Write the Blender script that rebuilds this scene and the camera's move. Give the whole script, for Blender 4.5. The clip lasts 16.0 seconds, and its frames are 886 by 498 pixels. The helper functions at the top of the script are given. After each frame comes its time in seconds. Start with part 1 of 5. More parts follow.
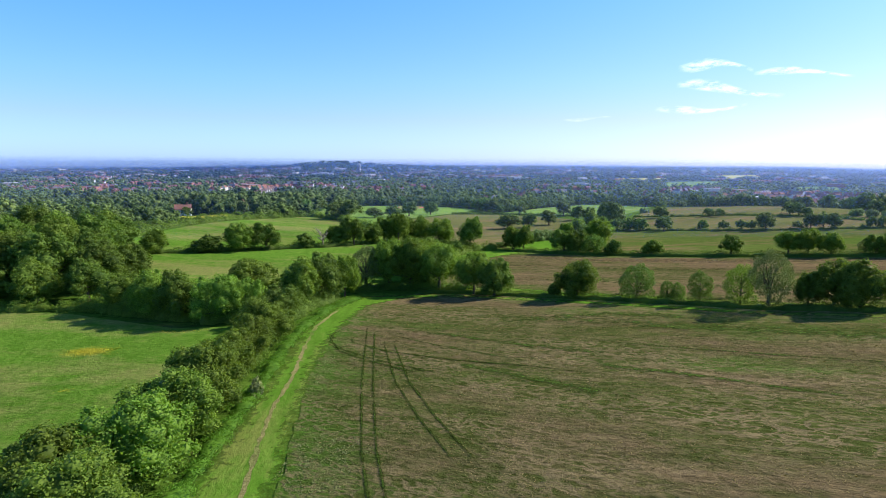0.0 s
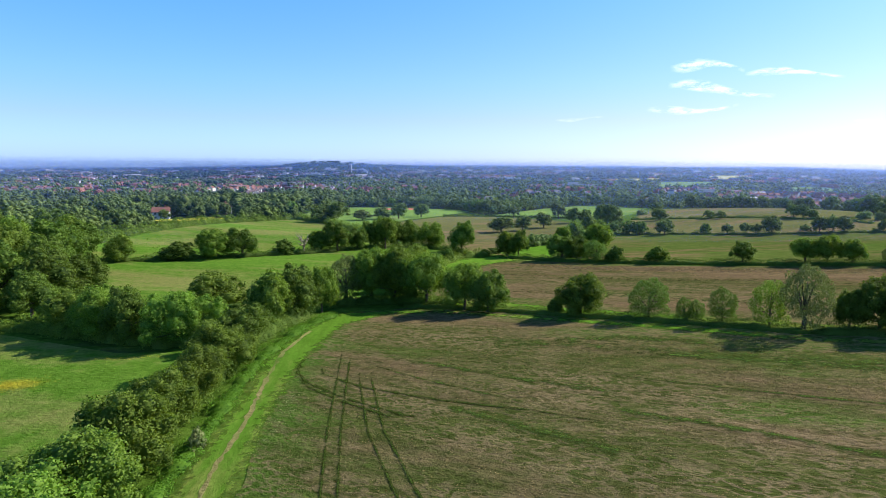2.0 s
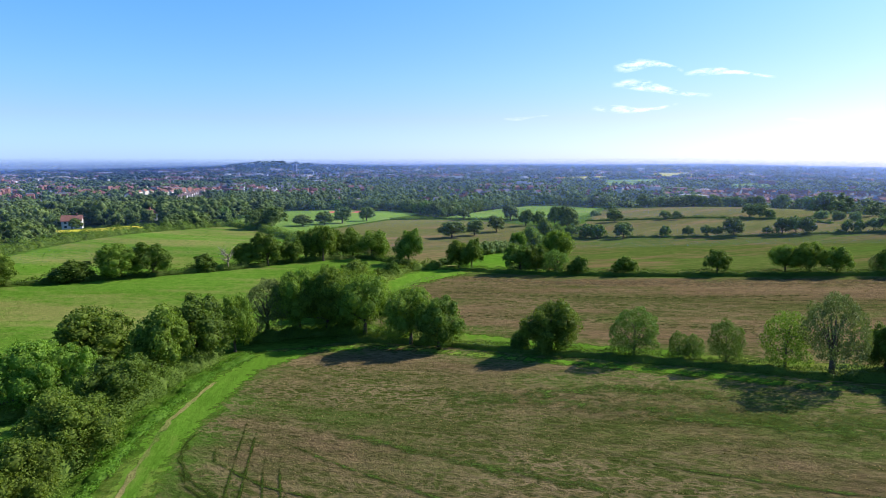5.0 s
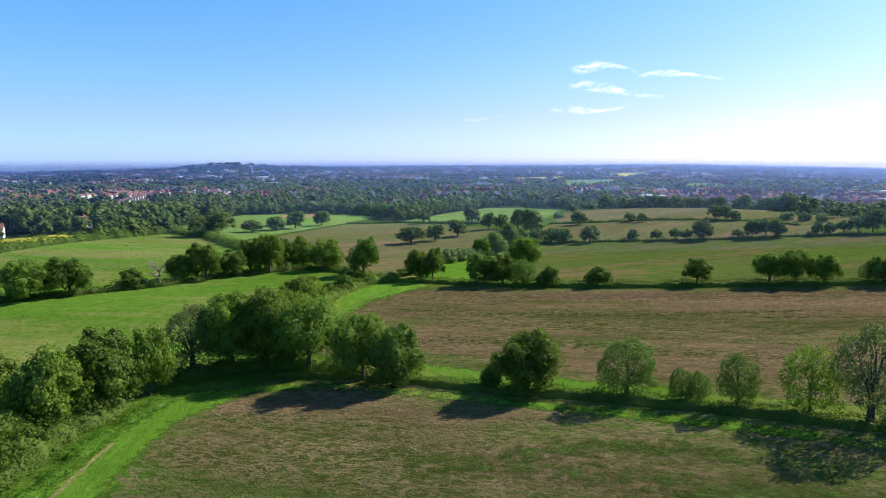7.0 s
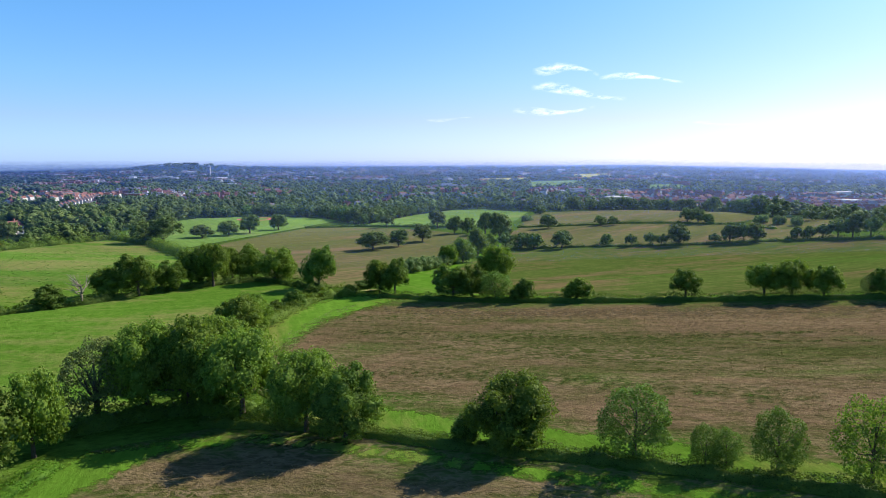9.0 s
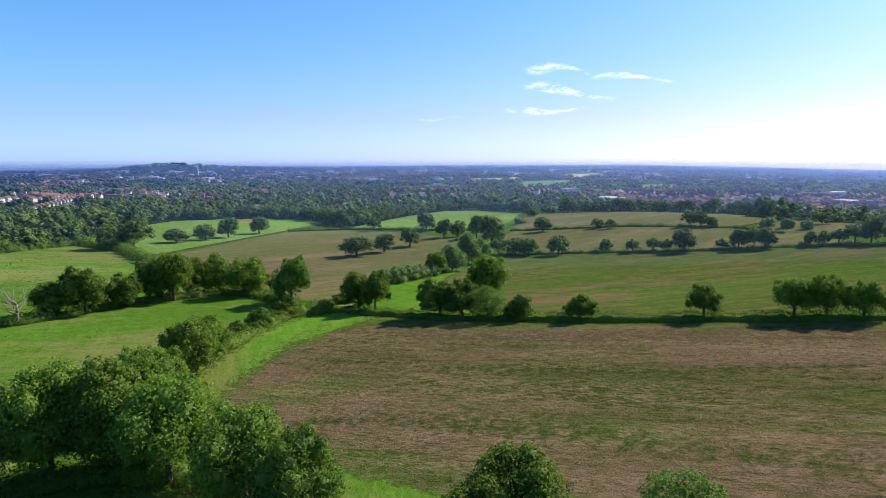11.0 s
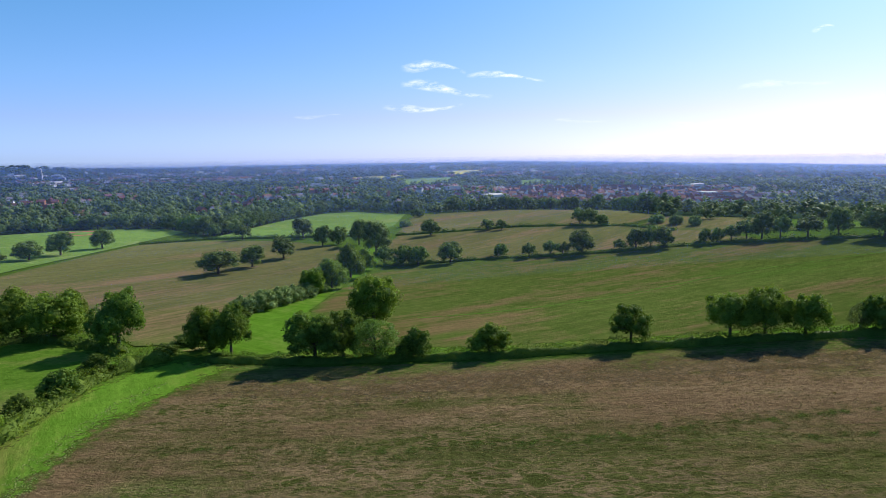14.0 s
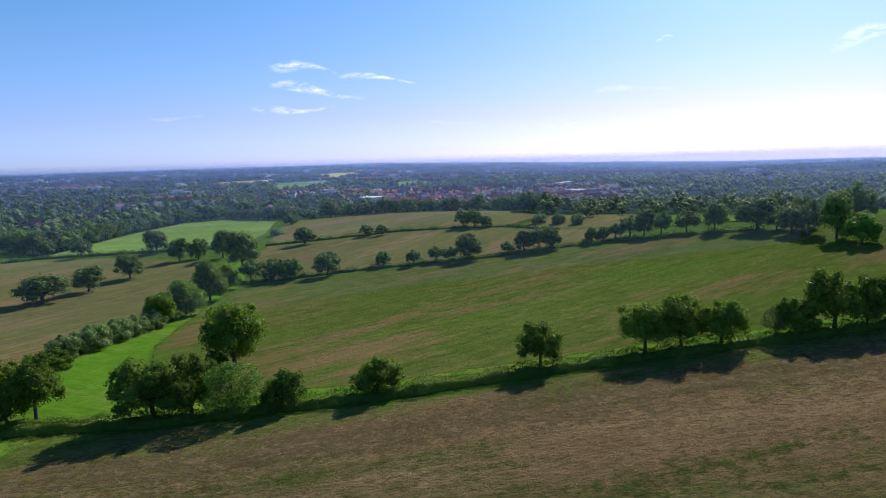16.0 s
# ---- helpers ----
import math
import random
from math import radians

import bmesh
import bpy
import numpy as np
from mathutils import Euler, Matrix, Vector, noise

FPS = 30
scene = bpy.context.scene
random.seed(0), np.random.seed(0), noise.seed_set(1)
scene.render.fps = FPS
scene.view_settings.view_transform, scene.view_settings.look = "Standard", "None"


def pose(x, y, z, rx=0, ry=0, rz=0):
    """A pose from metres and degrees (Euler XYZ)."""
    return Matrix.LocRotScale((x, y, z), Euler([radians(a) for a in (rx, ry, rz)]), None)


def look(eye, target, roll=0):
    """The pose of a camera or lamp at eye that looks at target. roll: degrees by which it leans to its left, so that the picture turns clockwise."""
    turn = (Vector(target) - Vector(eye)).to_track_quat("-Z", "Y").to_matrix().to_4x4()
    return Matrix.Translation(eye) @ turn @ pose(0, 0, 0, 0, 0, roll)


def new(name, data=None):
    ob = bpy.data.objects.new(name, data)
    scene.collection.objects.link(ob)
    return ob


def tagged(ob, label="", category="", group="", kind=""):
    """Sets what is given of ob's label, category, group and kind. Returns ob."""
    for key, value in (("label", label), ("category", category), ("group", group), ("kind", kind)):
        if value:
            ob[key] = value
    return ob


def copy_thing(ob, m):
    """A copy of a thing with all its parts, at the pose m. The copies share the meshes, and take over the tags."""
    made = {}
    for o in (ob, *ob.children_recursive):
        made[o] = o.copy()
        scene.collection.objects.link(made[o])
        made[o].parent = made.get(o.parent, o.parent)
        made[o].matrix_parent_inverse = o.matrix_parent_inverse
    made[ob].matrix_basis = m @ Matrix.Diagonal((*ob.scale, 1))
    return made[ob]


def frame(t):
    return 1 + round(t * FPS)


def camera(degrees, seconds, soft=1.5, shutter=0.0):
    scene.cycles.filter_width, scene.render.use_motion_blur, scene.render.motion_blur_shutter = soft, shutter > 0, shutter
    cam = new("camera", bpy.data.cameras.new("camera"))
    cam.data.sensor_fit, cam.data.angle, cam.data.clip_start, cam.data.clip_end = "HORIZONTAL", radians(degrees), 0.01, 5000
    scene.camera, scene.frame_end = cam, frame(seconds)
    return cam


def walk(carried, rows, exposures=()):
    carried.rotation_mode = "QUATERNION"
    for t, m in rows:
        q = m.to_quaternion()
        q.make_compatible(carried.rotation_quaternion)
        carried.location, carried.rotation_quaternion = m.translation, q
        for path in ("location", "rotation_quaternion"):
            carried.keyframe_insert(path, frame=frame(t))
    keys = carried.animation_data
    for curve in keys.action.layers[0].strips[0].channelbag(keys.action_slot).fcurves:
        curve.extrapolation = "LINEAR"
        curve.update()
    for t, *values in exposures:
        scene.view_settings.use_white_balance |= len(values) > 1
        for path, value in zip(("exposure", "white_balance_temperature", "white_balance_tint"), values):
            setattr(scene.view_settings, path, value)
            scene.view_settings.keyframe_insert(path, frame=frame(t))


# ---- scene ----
cam = camera(72.8, 16.0, 0.5)

PATH = [
    (0, (-4.706, -10.241, 35.588), (-4.746, -8.261, 35.307), 0.3),
    (0.5, (-4.428, -5.699, 35.601), (-4.467, -3.72, 35.32), 0.3),
    (1, (-4.239, -1.179, 35.643), (-4.277, 0.8, 35.362), 0.3),
    (1.5, (-3.877, 3.44, 35.732), (-3.916, 5.419, 35.451), 0.4),
    (2, (-3.758, 8.045, 35.79), (-3.773, 10.025, 35.51), 0.3),
    (2.5, (-3.532, 12.614, 36.04), (-3.516, 14.594, 35.758), 0.2),
    (3, (-3.306, 17.164, 36.082), (-3.262, 19.144, 35.801), 0.1),
    (3.5, (-2.943, 21.733, 36.198), (-2.877, 23.712, 35.918), 0.1),
    (4, (-2.578, 26.282, 36.433), (-2.487, 28.26, 36.152), 0.0),
    (6.5, (0.023, 50.471, 37.352), (0.271, 52.435, 37.07), -0.2),
    (7, (0.681, 55.217, 37.448), (0.962, 57.177, 37.167), -0.3),
    (7.5, (1.389, 60.007, 37.543), (1.707, 61.961, 37.262), -0.3),
    (8, (2.122, 64.969, 37.551), (2.476, 66.917, 37.271), -0.3),
    (8.5, (2.978, 69.923, 37.593), (3.357, 71.867, 37.313), -0.3),
    (9, (4.077, 75.024, 37.63), (4.473, 76.964, 37.351), -0.2),
    (11.5, (11.162, 99.902, 38.0), (11.607, 101.831, 37.719), -0.3),
    (12, (12.46, 104.952, 38.12), (12.968, 106.865, 37.837), -0.4),
    (12.5, (14.175, 109.998, 38.203), (14.748, 111.893, 37.918), -0.6),
    (13, (15.789, 115.043, 38.37), (16.429, 116.916, 38.083), -0.7),
    (13.5, (17.282, 120.074, 38.498), (17.999, 121.918, 38.209), -0.8),
    (14, (18.944, 125.138, 38.659), (19.731, 126.953, 38.368), -1.0),
    (14.5, (21.052, 129.915, 38.595), (21.903, 131.701, 38.304), -1.1),
    (15, (23.375, 134.555, 38.481), (24.295, 136.307, 38.189), -1.3),
    (15.5, (25.774, 139.245, 38.267), (26.809, 140.931, 37.974), -1.6),
    (16, (28.341, 144.072, 38.066), (29.477, 145.692, 37.772), -1.8),
]
SUN_AZ, SUN_EL = 66.0, 35.0
walk(cam, [(t, look(eye, target, roll)) for t, eye, target, roll in PATH], exposures=((0.0, 0.94, 6000, 11), (8.0, 0.79, 6000, 12), (12.5, 0.65, 6000, 12), (16.0, 0.38, 6000, 11)))

# ---- sky and sun ----
world = bpy.data.worlds.new("sky")
scene.world = world
world.use_nodes = True
nt = world.node_tree
sky = nt.nodes.new("ShaderNodeTexSky")
sky.sky_type = "NISHITA"
sky.sun_disc = False
sky.sun_elevation = radians(SUN_EL)
sky.sun_rotation = radians(SUN_AZ)
sky.altitude = 1500
sky.air_density, sky.dust_density, sky.ozone_density = 1.0, 1.7, 3.5
tint = nt.nodes.new("ShaderNodeMix")
tint.data_type, tint.blend_type = "RGBA", "MULTIPLY"
tint.inputs[0].default_value = 1.0
# the blue overhead pales into summer haze towards the skyline
rise = nt.nodes.new("ShaderNodeSeparateXYZ")
nt.links.new(nt.nodes.new("ShaderNodeTexCoord").outputs["Generated"], rise.inputs[0])
fade = nt.nodes.new("ShaderNodeValToRGB")
stops = fade.color_ramp.elements
stops.new(0.07), stops.new(0.13)
for stop, at, col in zip(stops, (0.0, 0.07, 0.13, 0.25), ((0.8, 0.99, 1.66), (0.88, 0.91, 1.28), (0.84, 1.03, 1.22), (0.73, 1.15, 1.22))):
    stop.position, stop.color = at, (*col, 1)
nt.links.new(rise.outputs[2], fade.inputs[0])
nt.links.new(fade.outputs[0], tint.inputs[7])
nt.links.new(sky.outputs[0], tint.inputs[6])
# and whitens towards the sun
SUN_WAY = (math.sin(radians(SUN_AZ)) * math.cos(radians(SUN_EL)), math.cos(radians(SUN_AZ)) * math.cos(radians(SUN_EL)), math.sin(radians(SUN_EL)))
towards = nt.nodes.new("ShaderNodeVectorMath")
towards.operation = "DOT_PRODUCT"
towards.inputs[1].default_value = SUN_WAY
nt.links.new(rise.inputs[0].links[0].from_socket, towards.inputs[0])
glow = nt.nodes.new("ShaderNodeValToRGB")
for stop, at, col in zip(glow.color_ramp.elements, (0.1, 0.85), ((0.97, 1.0, 1.0), (1.0, 0.81, 0.89))):
    stop.position, stop.color = at, (*col, 1)
nt.links.new(towards.outputs["Value"], glow.inputs[0])
whiten = nt.nodes.new("ShaderNodeMix")
whiten.data_type, whiten.blend_type = "RGBA", "MULTIPLY"
whiten.inputs[0].default_value = 1.0
nt.links.new(tint.outputs[2], whiten.inputs[6])
nt.links.new(glow.outputs[0], whiten.inputs[7])
nt.links.new(whiten.outputs[2], nt.nodes["Background"].inputs[0])
nt.nodes["Background"].inputs[1].default_value = 0.093

sun_data = bpy.data.lights.new("sun", "SUN")
sun_data.energy = 4.4
sun_data.angle = radians(0.53)
sun_data.color = (1.0, 0.9, 0.7)
sun = new("sun", sun_data)
sun_way = Vector(SUN_WAY)
sun.matrix_world = look(sun_way * 300, (0, 0, 0))


# ---- the lie of the land ----
LAND = (-0.777, 5.396, -2.515, -5.397, 1.387, -0.307, 0.453, 1.3)


def smooth(a, b, v):
    k = np.clip((v - a) / (b - a), 0, 1)
    return k * k * (3 - 2 * k)


def land(x, y):
    """Height of the ground, for numbers or arrays."""
    u, v = np.clip(x, -180, 260) / 100, (np.clip(y, -60, 420) - 150) / 100
    a, b, c, d, e, f, g, h = LAND
    z = a + b * u + c * v + d * u * v + e * u * u + f * v * v + g * u * u * v + h * u * v * v
    z = z - 2.3 * np.exp(-((x + 20) ** 2 + (y - 180) ** 2) / 45 ** 2)
    far = np.hypot(x - 20, y - 150)
    k = smooth(260, 760, far)
    z = z * (1 - k) - 20 * k + 33 * (np.maximum(far - 1500, 0) / 3300) ** 1.5
    # wooded hill beyond the town, and the ridge to the east
    z = z + 34 * np.exp(-((x + 830) / 300) ** 2 - ((y - 3950) / 380) ** 2) + 14 * np.exp(-((x + 480) / 420) ** 2 - ((y - 4050) / 400) ** 2)
    # it lies lower in the far west, and sinks towards the east
    z = z - 24 * smooth(10, 32, -np.degrees(np.arctan2(x - 20, y - 150))) * smooth(1800, 4400, far)
    z = z - 62 * smooth(25, 65, np.degrees(np.arctan2(x - 20, y - 150))) * smooth(700, 4200, far)
    z = z + 26 * np.exp(-((x - 2750) / 700) ** 2 - ((y - 1150) / 460) ** 2)
    return z


# ---- materials ----
def material(name, rough=0.9):
    m = bpy.data.materials.new(name)
    m.use_nodes = True
    b = m.node_tree.nodes["Principled BSDF"]
    b.inputs["Roughness"].default_value = rough
    b.inputs["Specular IOR Level"].default_value = 0.15
    return m, m.node_tree, b


def node(tree, kind, **values):
    n = tree.nodes.new(kind)
    for key, value in values.items():
        n.inputs[key].default_value = value
    return n


def noise_of(tree, coord, scale, detail=4.0, rough=0.6):
    n = node(tree, "ShaderNodeTexNoise", Scale=scale, Detail=detail, Roughness=rough)
    tree.links.new(coord, n.inputs["Vector"])
    return n.outputs["Fac"]


def ramp(tree, fac, stops):
    n = tree.nodes.new("ShaderNodeValToRGB")
    e = n.color_ramp.elements
    while len(e) < len(stops):
        e.new(0.5)
    for i, (at, col) in enumerate(stops):
        e[i].position = at
        e[i].color = (*col, 1)
    tree.links.new(fac, n.inputs[0])
    return n.outputs[0]


def mix(tree, fac, a, b, mode="MIX"):
    n = tree.nodes.new("ShaderNodeMix")
    n.data_type = "RGBA"
    n.blend_type = mode
    for value, at in ((fac, 0), (a, 6), (b, 7)):
        if isinstance(value, (int, float)):
            n.inputs[at].default_value = value
        elif isinstance(value, tuple):
            n.inputs[at].default_value = (*value, 1)
        else:
            tree.links.new(value, n.inputs[at])
    return n.outputs[2]


def placed(tree, turn=0.0, stretch=(1, 1, 1)):
    c = tree.nodes.new("ShaderNodeTexCoord")
    m = tree.nodes.new("ShaderNodeMapping")
    m.inputs["Rotation"].default_value = (0, 0, radians(turn))
    tree.links.new(c.outputs["Object"], m.inputs["Vector"])
    s = tree.nodes.new("ShaderNodeMapping")
    s.inputs["Scale"].default_value = stretch
    tree.links.new(m.outputs[0], s.inputs["Vector"])
    return s.outputs[0]


def grass_material(name, low, high, patch=None, patch_from=0.5, turn=0.0, grain=1.0, streak=0.5, tuft=0.5, edge=None, thin=False, straw=None, relief=0.35, rows=0.16):
    """Sward: two tones of grass, patches of another colour, streaks along the mowing line, tufts, curls of cut straw."""
    m, t, b = material(name, 1.0)
    b.inputs["Specular IOR Level"].default_value = 0.0
    flat = placed(t)
    lines = placed(t, turn, (0.13, 1.0, 1.0))
    wide = placed(t, turn, (0.3, 1.0, 1.0))
    big = noise_of(t, wide, 0.03, 7, 0.66)
    mid = noise_of(t, flat, 0.35 * grain, 6, 0.7)
    fine = noise_of(t, placed(t, turn, (0.5, 1.0, 1.0)), 1.9 * grain, 5, 0.75)
    row = noise_of(t, lines, 0.55, 4, 0.7)
    col = ramp(t, mid, [(0.32, low), (0.68, high)])
    if patch:
        add = t.nodes.new("ShaderNodeMath")
        add.operation = "MULTIPLY_ADD"
        t.links.new(row, add.inputs[0])
        add.inputs[1].default_value = streak
        t.links.new(big, add.inputs[2])
        add2 = t.nodes.new("ShaderNodeMath")
        add2.operation = "MULTIPLY_ADD"
        t.links.new(mid, add2.inputs[0])
        add2.inputs[1].default_value = 0.25
        t.links.new(add.outputs[0], add2.inputs[2])
        mid_at = patch_from + streak * 0.5 + 0.125
        mask = ramp(t, add2.outputs[0], [(mid_at - 0.07, (0, 0, 0)), (mid_at + 0.07, (1, 1, 1))])
        col = mix(t, mask, col, patch)
    if edge:
        green = ramp(t, noise_of(t, wide, 0.055, 4, 0.6), [(0.56, (0, 0, 0)), (0.68, (0.65,) * 3)])
        col = mix(t, green, col, edge)
        rim = t.nodes.new("ShaderNodeAttribute")
        rim.attribute_name = "rim"
        near = t.nodes.new("ShaderNodeMath")
        near.operation = "MULTIPLY_ADD"
        t.links.new(noise_of(t, wide, 0.12, 5, 0.65), near.inputs[0])
        near.inputs[1].default_value = 1.3
        t.links.new(rim.outputs["Fac"], near.inputs[2])
        col = mix(t, ramp(t, near.outputs[0], [(0.62, (0, 0, 0)), (1.15, (1, 1, 1))]), edge, col)
    dark = ramp(t, fine, [(0.3, (1 - tuft,) * 3), (0.62, (1.0 + tuft * 0.35,) * 3)])
    col = mix(t, 1.0, col, dark, "MULTIPLY")
    if straw:
        # curls of cut straw: thick in some drifts, thin in others
        bend = node(t, "ShaderNodeTexNoise", Scale=0.62, Detail=2.5, Roughness=0.6, Distortion=0.5)
        t.links.new(placed(t, turn, (0.5, 1.0, 1.0)), bend.inputs["Vector"])
        off = t.nodes.new("ShaderNodeMath")
        off.operation = "SUBTRACT"
        t.links.new(bend.outputs["Fac"], off.inputs[0])
        off.inputs[1].default_value = 0.5
        line = t.nodes.new("ShaderNodeMath")
        line.operation = "ABSOLUTE"
        t.links.new(off.outputs[0], line.inputs[0])
        drift = noise_of(t, placed(t, turn + 4, (0.25, 1.0, 1.0)), 0.075, 6, 0.68)
        curls = ramp(t, line.outputs[0], [(0.0, (1, 1, 1)), (0.075, (0, 0, 0))])
        thick = ramp(t, drift, [(0.4, (0.12,) * 3), (0.62, (1, 1, 1))])
        col = mix(t, mix(t, 1.0, curls, thick, "MULTIPLY"), col, straw)
        hollow = ramp(t, line.outputs[0], [(0.1, (0, 0, 0)), (0.22, (0.5,) * 3)])
        col = mix(t, hollow, col, mix(t, 1.0, col, (0.66, 0.76, 0.6), "MULTIPLY"))
    wash = noise_of(t, wide, 0.011, 3, 0.5)
    col = mix(t, 1.0, col, ramp(t, wash, [(0.3, (0.8,) * 3), (0.7, (1.16,) * 3)]), "MULTIPLY")
    rowtone = ramp(t, row, [(0.32, (1 - rows,) * 3), (0.66, (1 + 0.8 * rows,) * 3)])
    col = mix(t, 1.0, col, rowtone, "MULTIPLY")
    t.links.new(col, b.inputs["Base Color"])
    h = t.nodes.new("ShaderNodeMath")
    h.operation = "ADD"
    t.links.new(fine, h.inputs[0])
    t.links.new(mid, h.inputs[1])
    bump = node(t, "ShaderNodeBump", Strength=1.0, Distance=relief)
    t.links.new(h.outputs[0], bump.inputs["Height"])
    t.links.new(bump.outputs[0], b.inputs["Normal"])
    if thin:
        # the sward thins out over its rim and lets the ground below show
        rim = t.nodes.new("ShaderNodeAttribute")
        rim.attribute_name = "rim"
        cover = t.nodes.new("ShaderNodeMath")
        cover.operation = "MULTIPLY_ADD"
        t.links.new(noise_of(t, flat, 0.5, 6, 0.75), cover.inputs[0])
        cover.inputs[1].default_value = 1.2
        t.links.new(rim.outputs["Fac"], cover.inputs[2])
        gone = t.nodes.new("ShaderNodeBsdfTransparent")
        both = t.nodes.new("ShaderNodeMixShader")
        t.links.new(ramp(t, cover.outputs[0], [(0.72, (0, 0, 0)), (1.25, (1, 1, 1))]), both.inputs[0])
        t.links.new(gone.outputs[0], both.inputs[1])
        t.links.new(b.outputs[0], both.inputs[2])
        t.links.new(both.outputs[0], t.nodes["Material Output"].inputs[0])
    return m


def leaf_material(name, dark, light, through_light=0.35, gloss=0.1, spread=0.5, mottle=0.7):
    """Leaves: each clump its own tone, light passing through."""
    m, t, b = material(name, 0.6)
    geo = t.nodes.new("ShaderNodeNewGeometry")
    info = t.nodes.new("ShaderNodeObjectInfo")
    coord = placed(t)
    patchy = noise_of(t, coord, spread, 3, 0.6)
    tone = t.nodes.new("ShaderNodeMath")
    tone.operation = "MULTIPLY_ADD"
    t.links.new(geo.outputs["Random Per Island"], tone.inputs[0])
    tone.inputs[1].default_value = mottle
    t.links.new(patchy, tone.inputs[2])
    col = ramp(t, tone.outputs[0], [(0.42, dark), (0.52 + mottle, light)])
    hue = node(t, "ShaderNodeHueSaturation", Fac=1.0)
    shift = t.nodes.new("ShaderNodeMapRange")
    shift.inputs[3].default_value = 0.49
    shift.inputs[4].default_value = 0.505
    t.links.new(info.outputs["Random"], shift.inputs[0])
    t.links.new(shift.outputs[0], hue.inputs["Hue"])
    val = t.nodes.new("ShaderNodeMapRange")
    val.inputs[3].default_value = 0.8
    val.inputs[4].default_value = 1.2
    t.links.new(info.outputs["Random"], val.inputs[0])
    t.links.new(val.outputs[0], hue.inputs["Value"])
    t.links.new(col, hue.inputs["Color"])
    t.links.new(hue.outputs[0], b.inputs["Base Color"])
    b.inputs["Specular IOR Level"].default_value = gloss
    back = t.nodes.new("ShaderNodeBsdfTranslucent")
    t.links.new(mix(t, 1.0, hue.outputs[0], (1.25, 1.3, 0.6), "MULTIPLY"), back.inputs[0])
    both = t.nodes.new("ShaderNodeMixShader")
    both.inputs[0].default_value = through_light
    t.links.new(b.outputs[0], both.inputs[1])
    t.links.new(back.outputs[0], both.inputs[2])
    t.links.new(both.outputs[0], t.nodes["Material Output"].inputs[0])
    return m


def plain_material(name, a, b_col, scale=2.0, rough=0.85):
    m, t, b = material(name, rough)
    n = noise_of(t, placed(t), scale, 5, 0.65)
    t.links.new(ramp(t, n, [(0.3, a), (0.7, b_col)]), b.inputs["Base Color"])
    bump = node(t, "ShaderNodeBump", Strength=0.4, Distance=0.05)
    t.links.new(n, bump.inputs["Height"])
    t.links.new(bump.outputs[0], b.inputs["Normal"])
    return m


LUSH = (0.088, 0.148, 0.026)
M_HAY = grass_material("cut_hay_meadow", (0.055, 0.07, 0.016), (0.087, 0.096, 0.026), (0.136, 0.099, 0.05), 0.525, 30, 0.8, 0.2, 0.42, (0.068, 0.122, 0.018), straw=(0.205, 0.152, 0.082), relief=0.32, rows=0.18)
M_HAY2 = grass_material("dry_hay_meadow", (0.061, 0.071, 0.018), (0.09, 0.093, 0.029), (0.155, 0.105, 0.056), 0.505, 30, 0.9, 0.22, 0.42, (0.068, 0.122, 0.018), straw=(0.198, 0.142, 0.078), relief=0.32, rows=0.18)
M_HILL = grass_material("hill_pasture", (0.068, 0.102, 0.019), (0.1, 0.127, 0.029), (0.15, 0.112, 0.05), 0.56, 6, 0.6, 0.3, 0.2, (0.074, 0.13, 0.02))
M_FALLOW = grass_material("fallow_field", (0.11, 0.118, 0.038), (0.15, 0.142, 0.052), (0.195, 0.138, 0.076), 0.57, -20, 0.6, 0.4, 0.18, (0.092, 0.122, 0.032))
M_GRASS = grass_material("lush_grass", (0.078, 0.175, 0.013), (0.108, 0.215, 0.021), (0.145, 0.19, 0.04), 0.58, 60, 0.6, 0.3, 0.14, LUSH, relief=0.16)
M_MARGIN = grass_material("grass_margin", (0.078, 0.165, 0.014), (0.11, 0.205, 0.022), (0.142, 0.17, 0.036), 0.55, 84, 0.7, 0.35, 0.2, None, True, relief=0.2)
M_MEADOW = grass_material("rough_meadow", (0.076, 0.162, 0.015), (0.118, 0.212, 0.026), (0.19, 0.2, 0.056), 0.53, 10, 0.8, 0.08, 0.3, relief=0.3, rows=0.05)
M_PITCH = grass_material("mown_pitch", (0.13, 0.22, 0.044), (0.165, 0.26, 0.058), (0.205, 0.265, 0.08), 0.6, 60, 0.4, 0.5, 0.15)
M_GROUND = grass_material("rough_ground", (0.06, 0.115, 0.013), (0.09, 0.155, 0.021), (0.08, 0.085, 0.035), 0.62, 0, 0.5, 0.1, 0.5)
M_TRODDEN = grass_material("trodden_earth", (0.2, 0.21, 0.06), (0.33, 0.27, 0.12), (0.085, 0.18, 0.018), 0.56, 0, 1.4, 0.2, 0.3)
# flattened grass; the shade inside the groove is put into its darker tone
M_RUT = grass_material("flattened_shaded_rut", (0.036, 0.06, 0.01), (0.058, 0.086, 0.016), None, 0.5, 0, 1.4, 0.2, 0.4, None, True)
M_STREAK = grass_material("green_swath", (0.056, 0.09, 0.017), (0.084, 0.12, 0.025), None, 0.5, 30, 1.2, 0.2, 0.5, None, True)
M_DRY = grass_material("dry_hay_swath", (0.125, 0.098, 0.045), (0.19, 0.136, 0.078), None, 0.5, 30, 1.0, 0.2, 0.3, None, True)
M_RAPE = plain_material("yellow_flowers", (0.35, 0.33, 0.02), (0.55, 0.47, 0.03), 0.8)
M_CLAY = plain_material("red_running_track", (0.42, 0.1, 0.07), (0.5, 0.14, 0.1), 0.3)
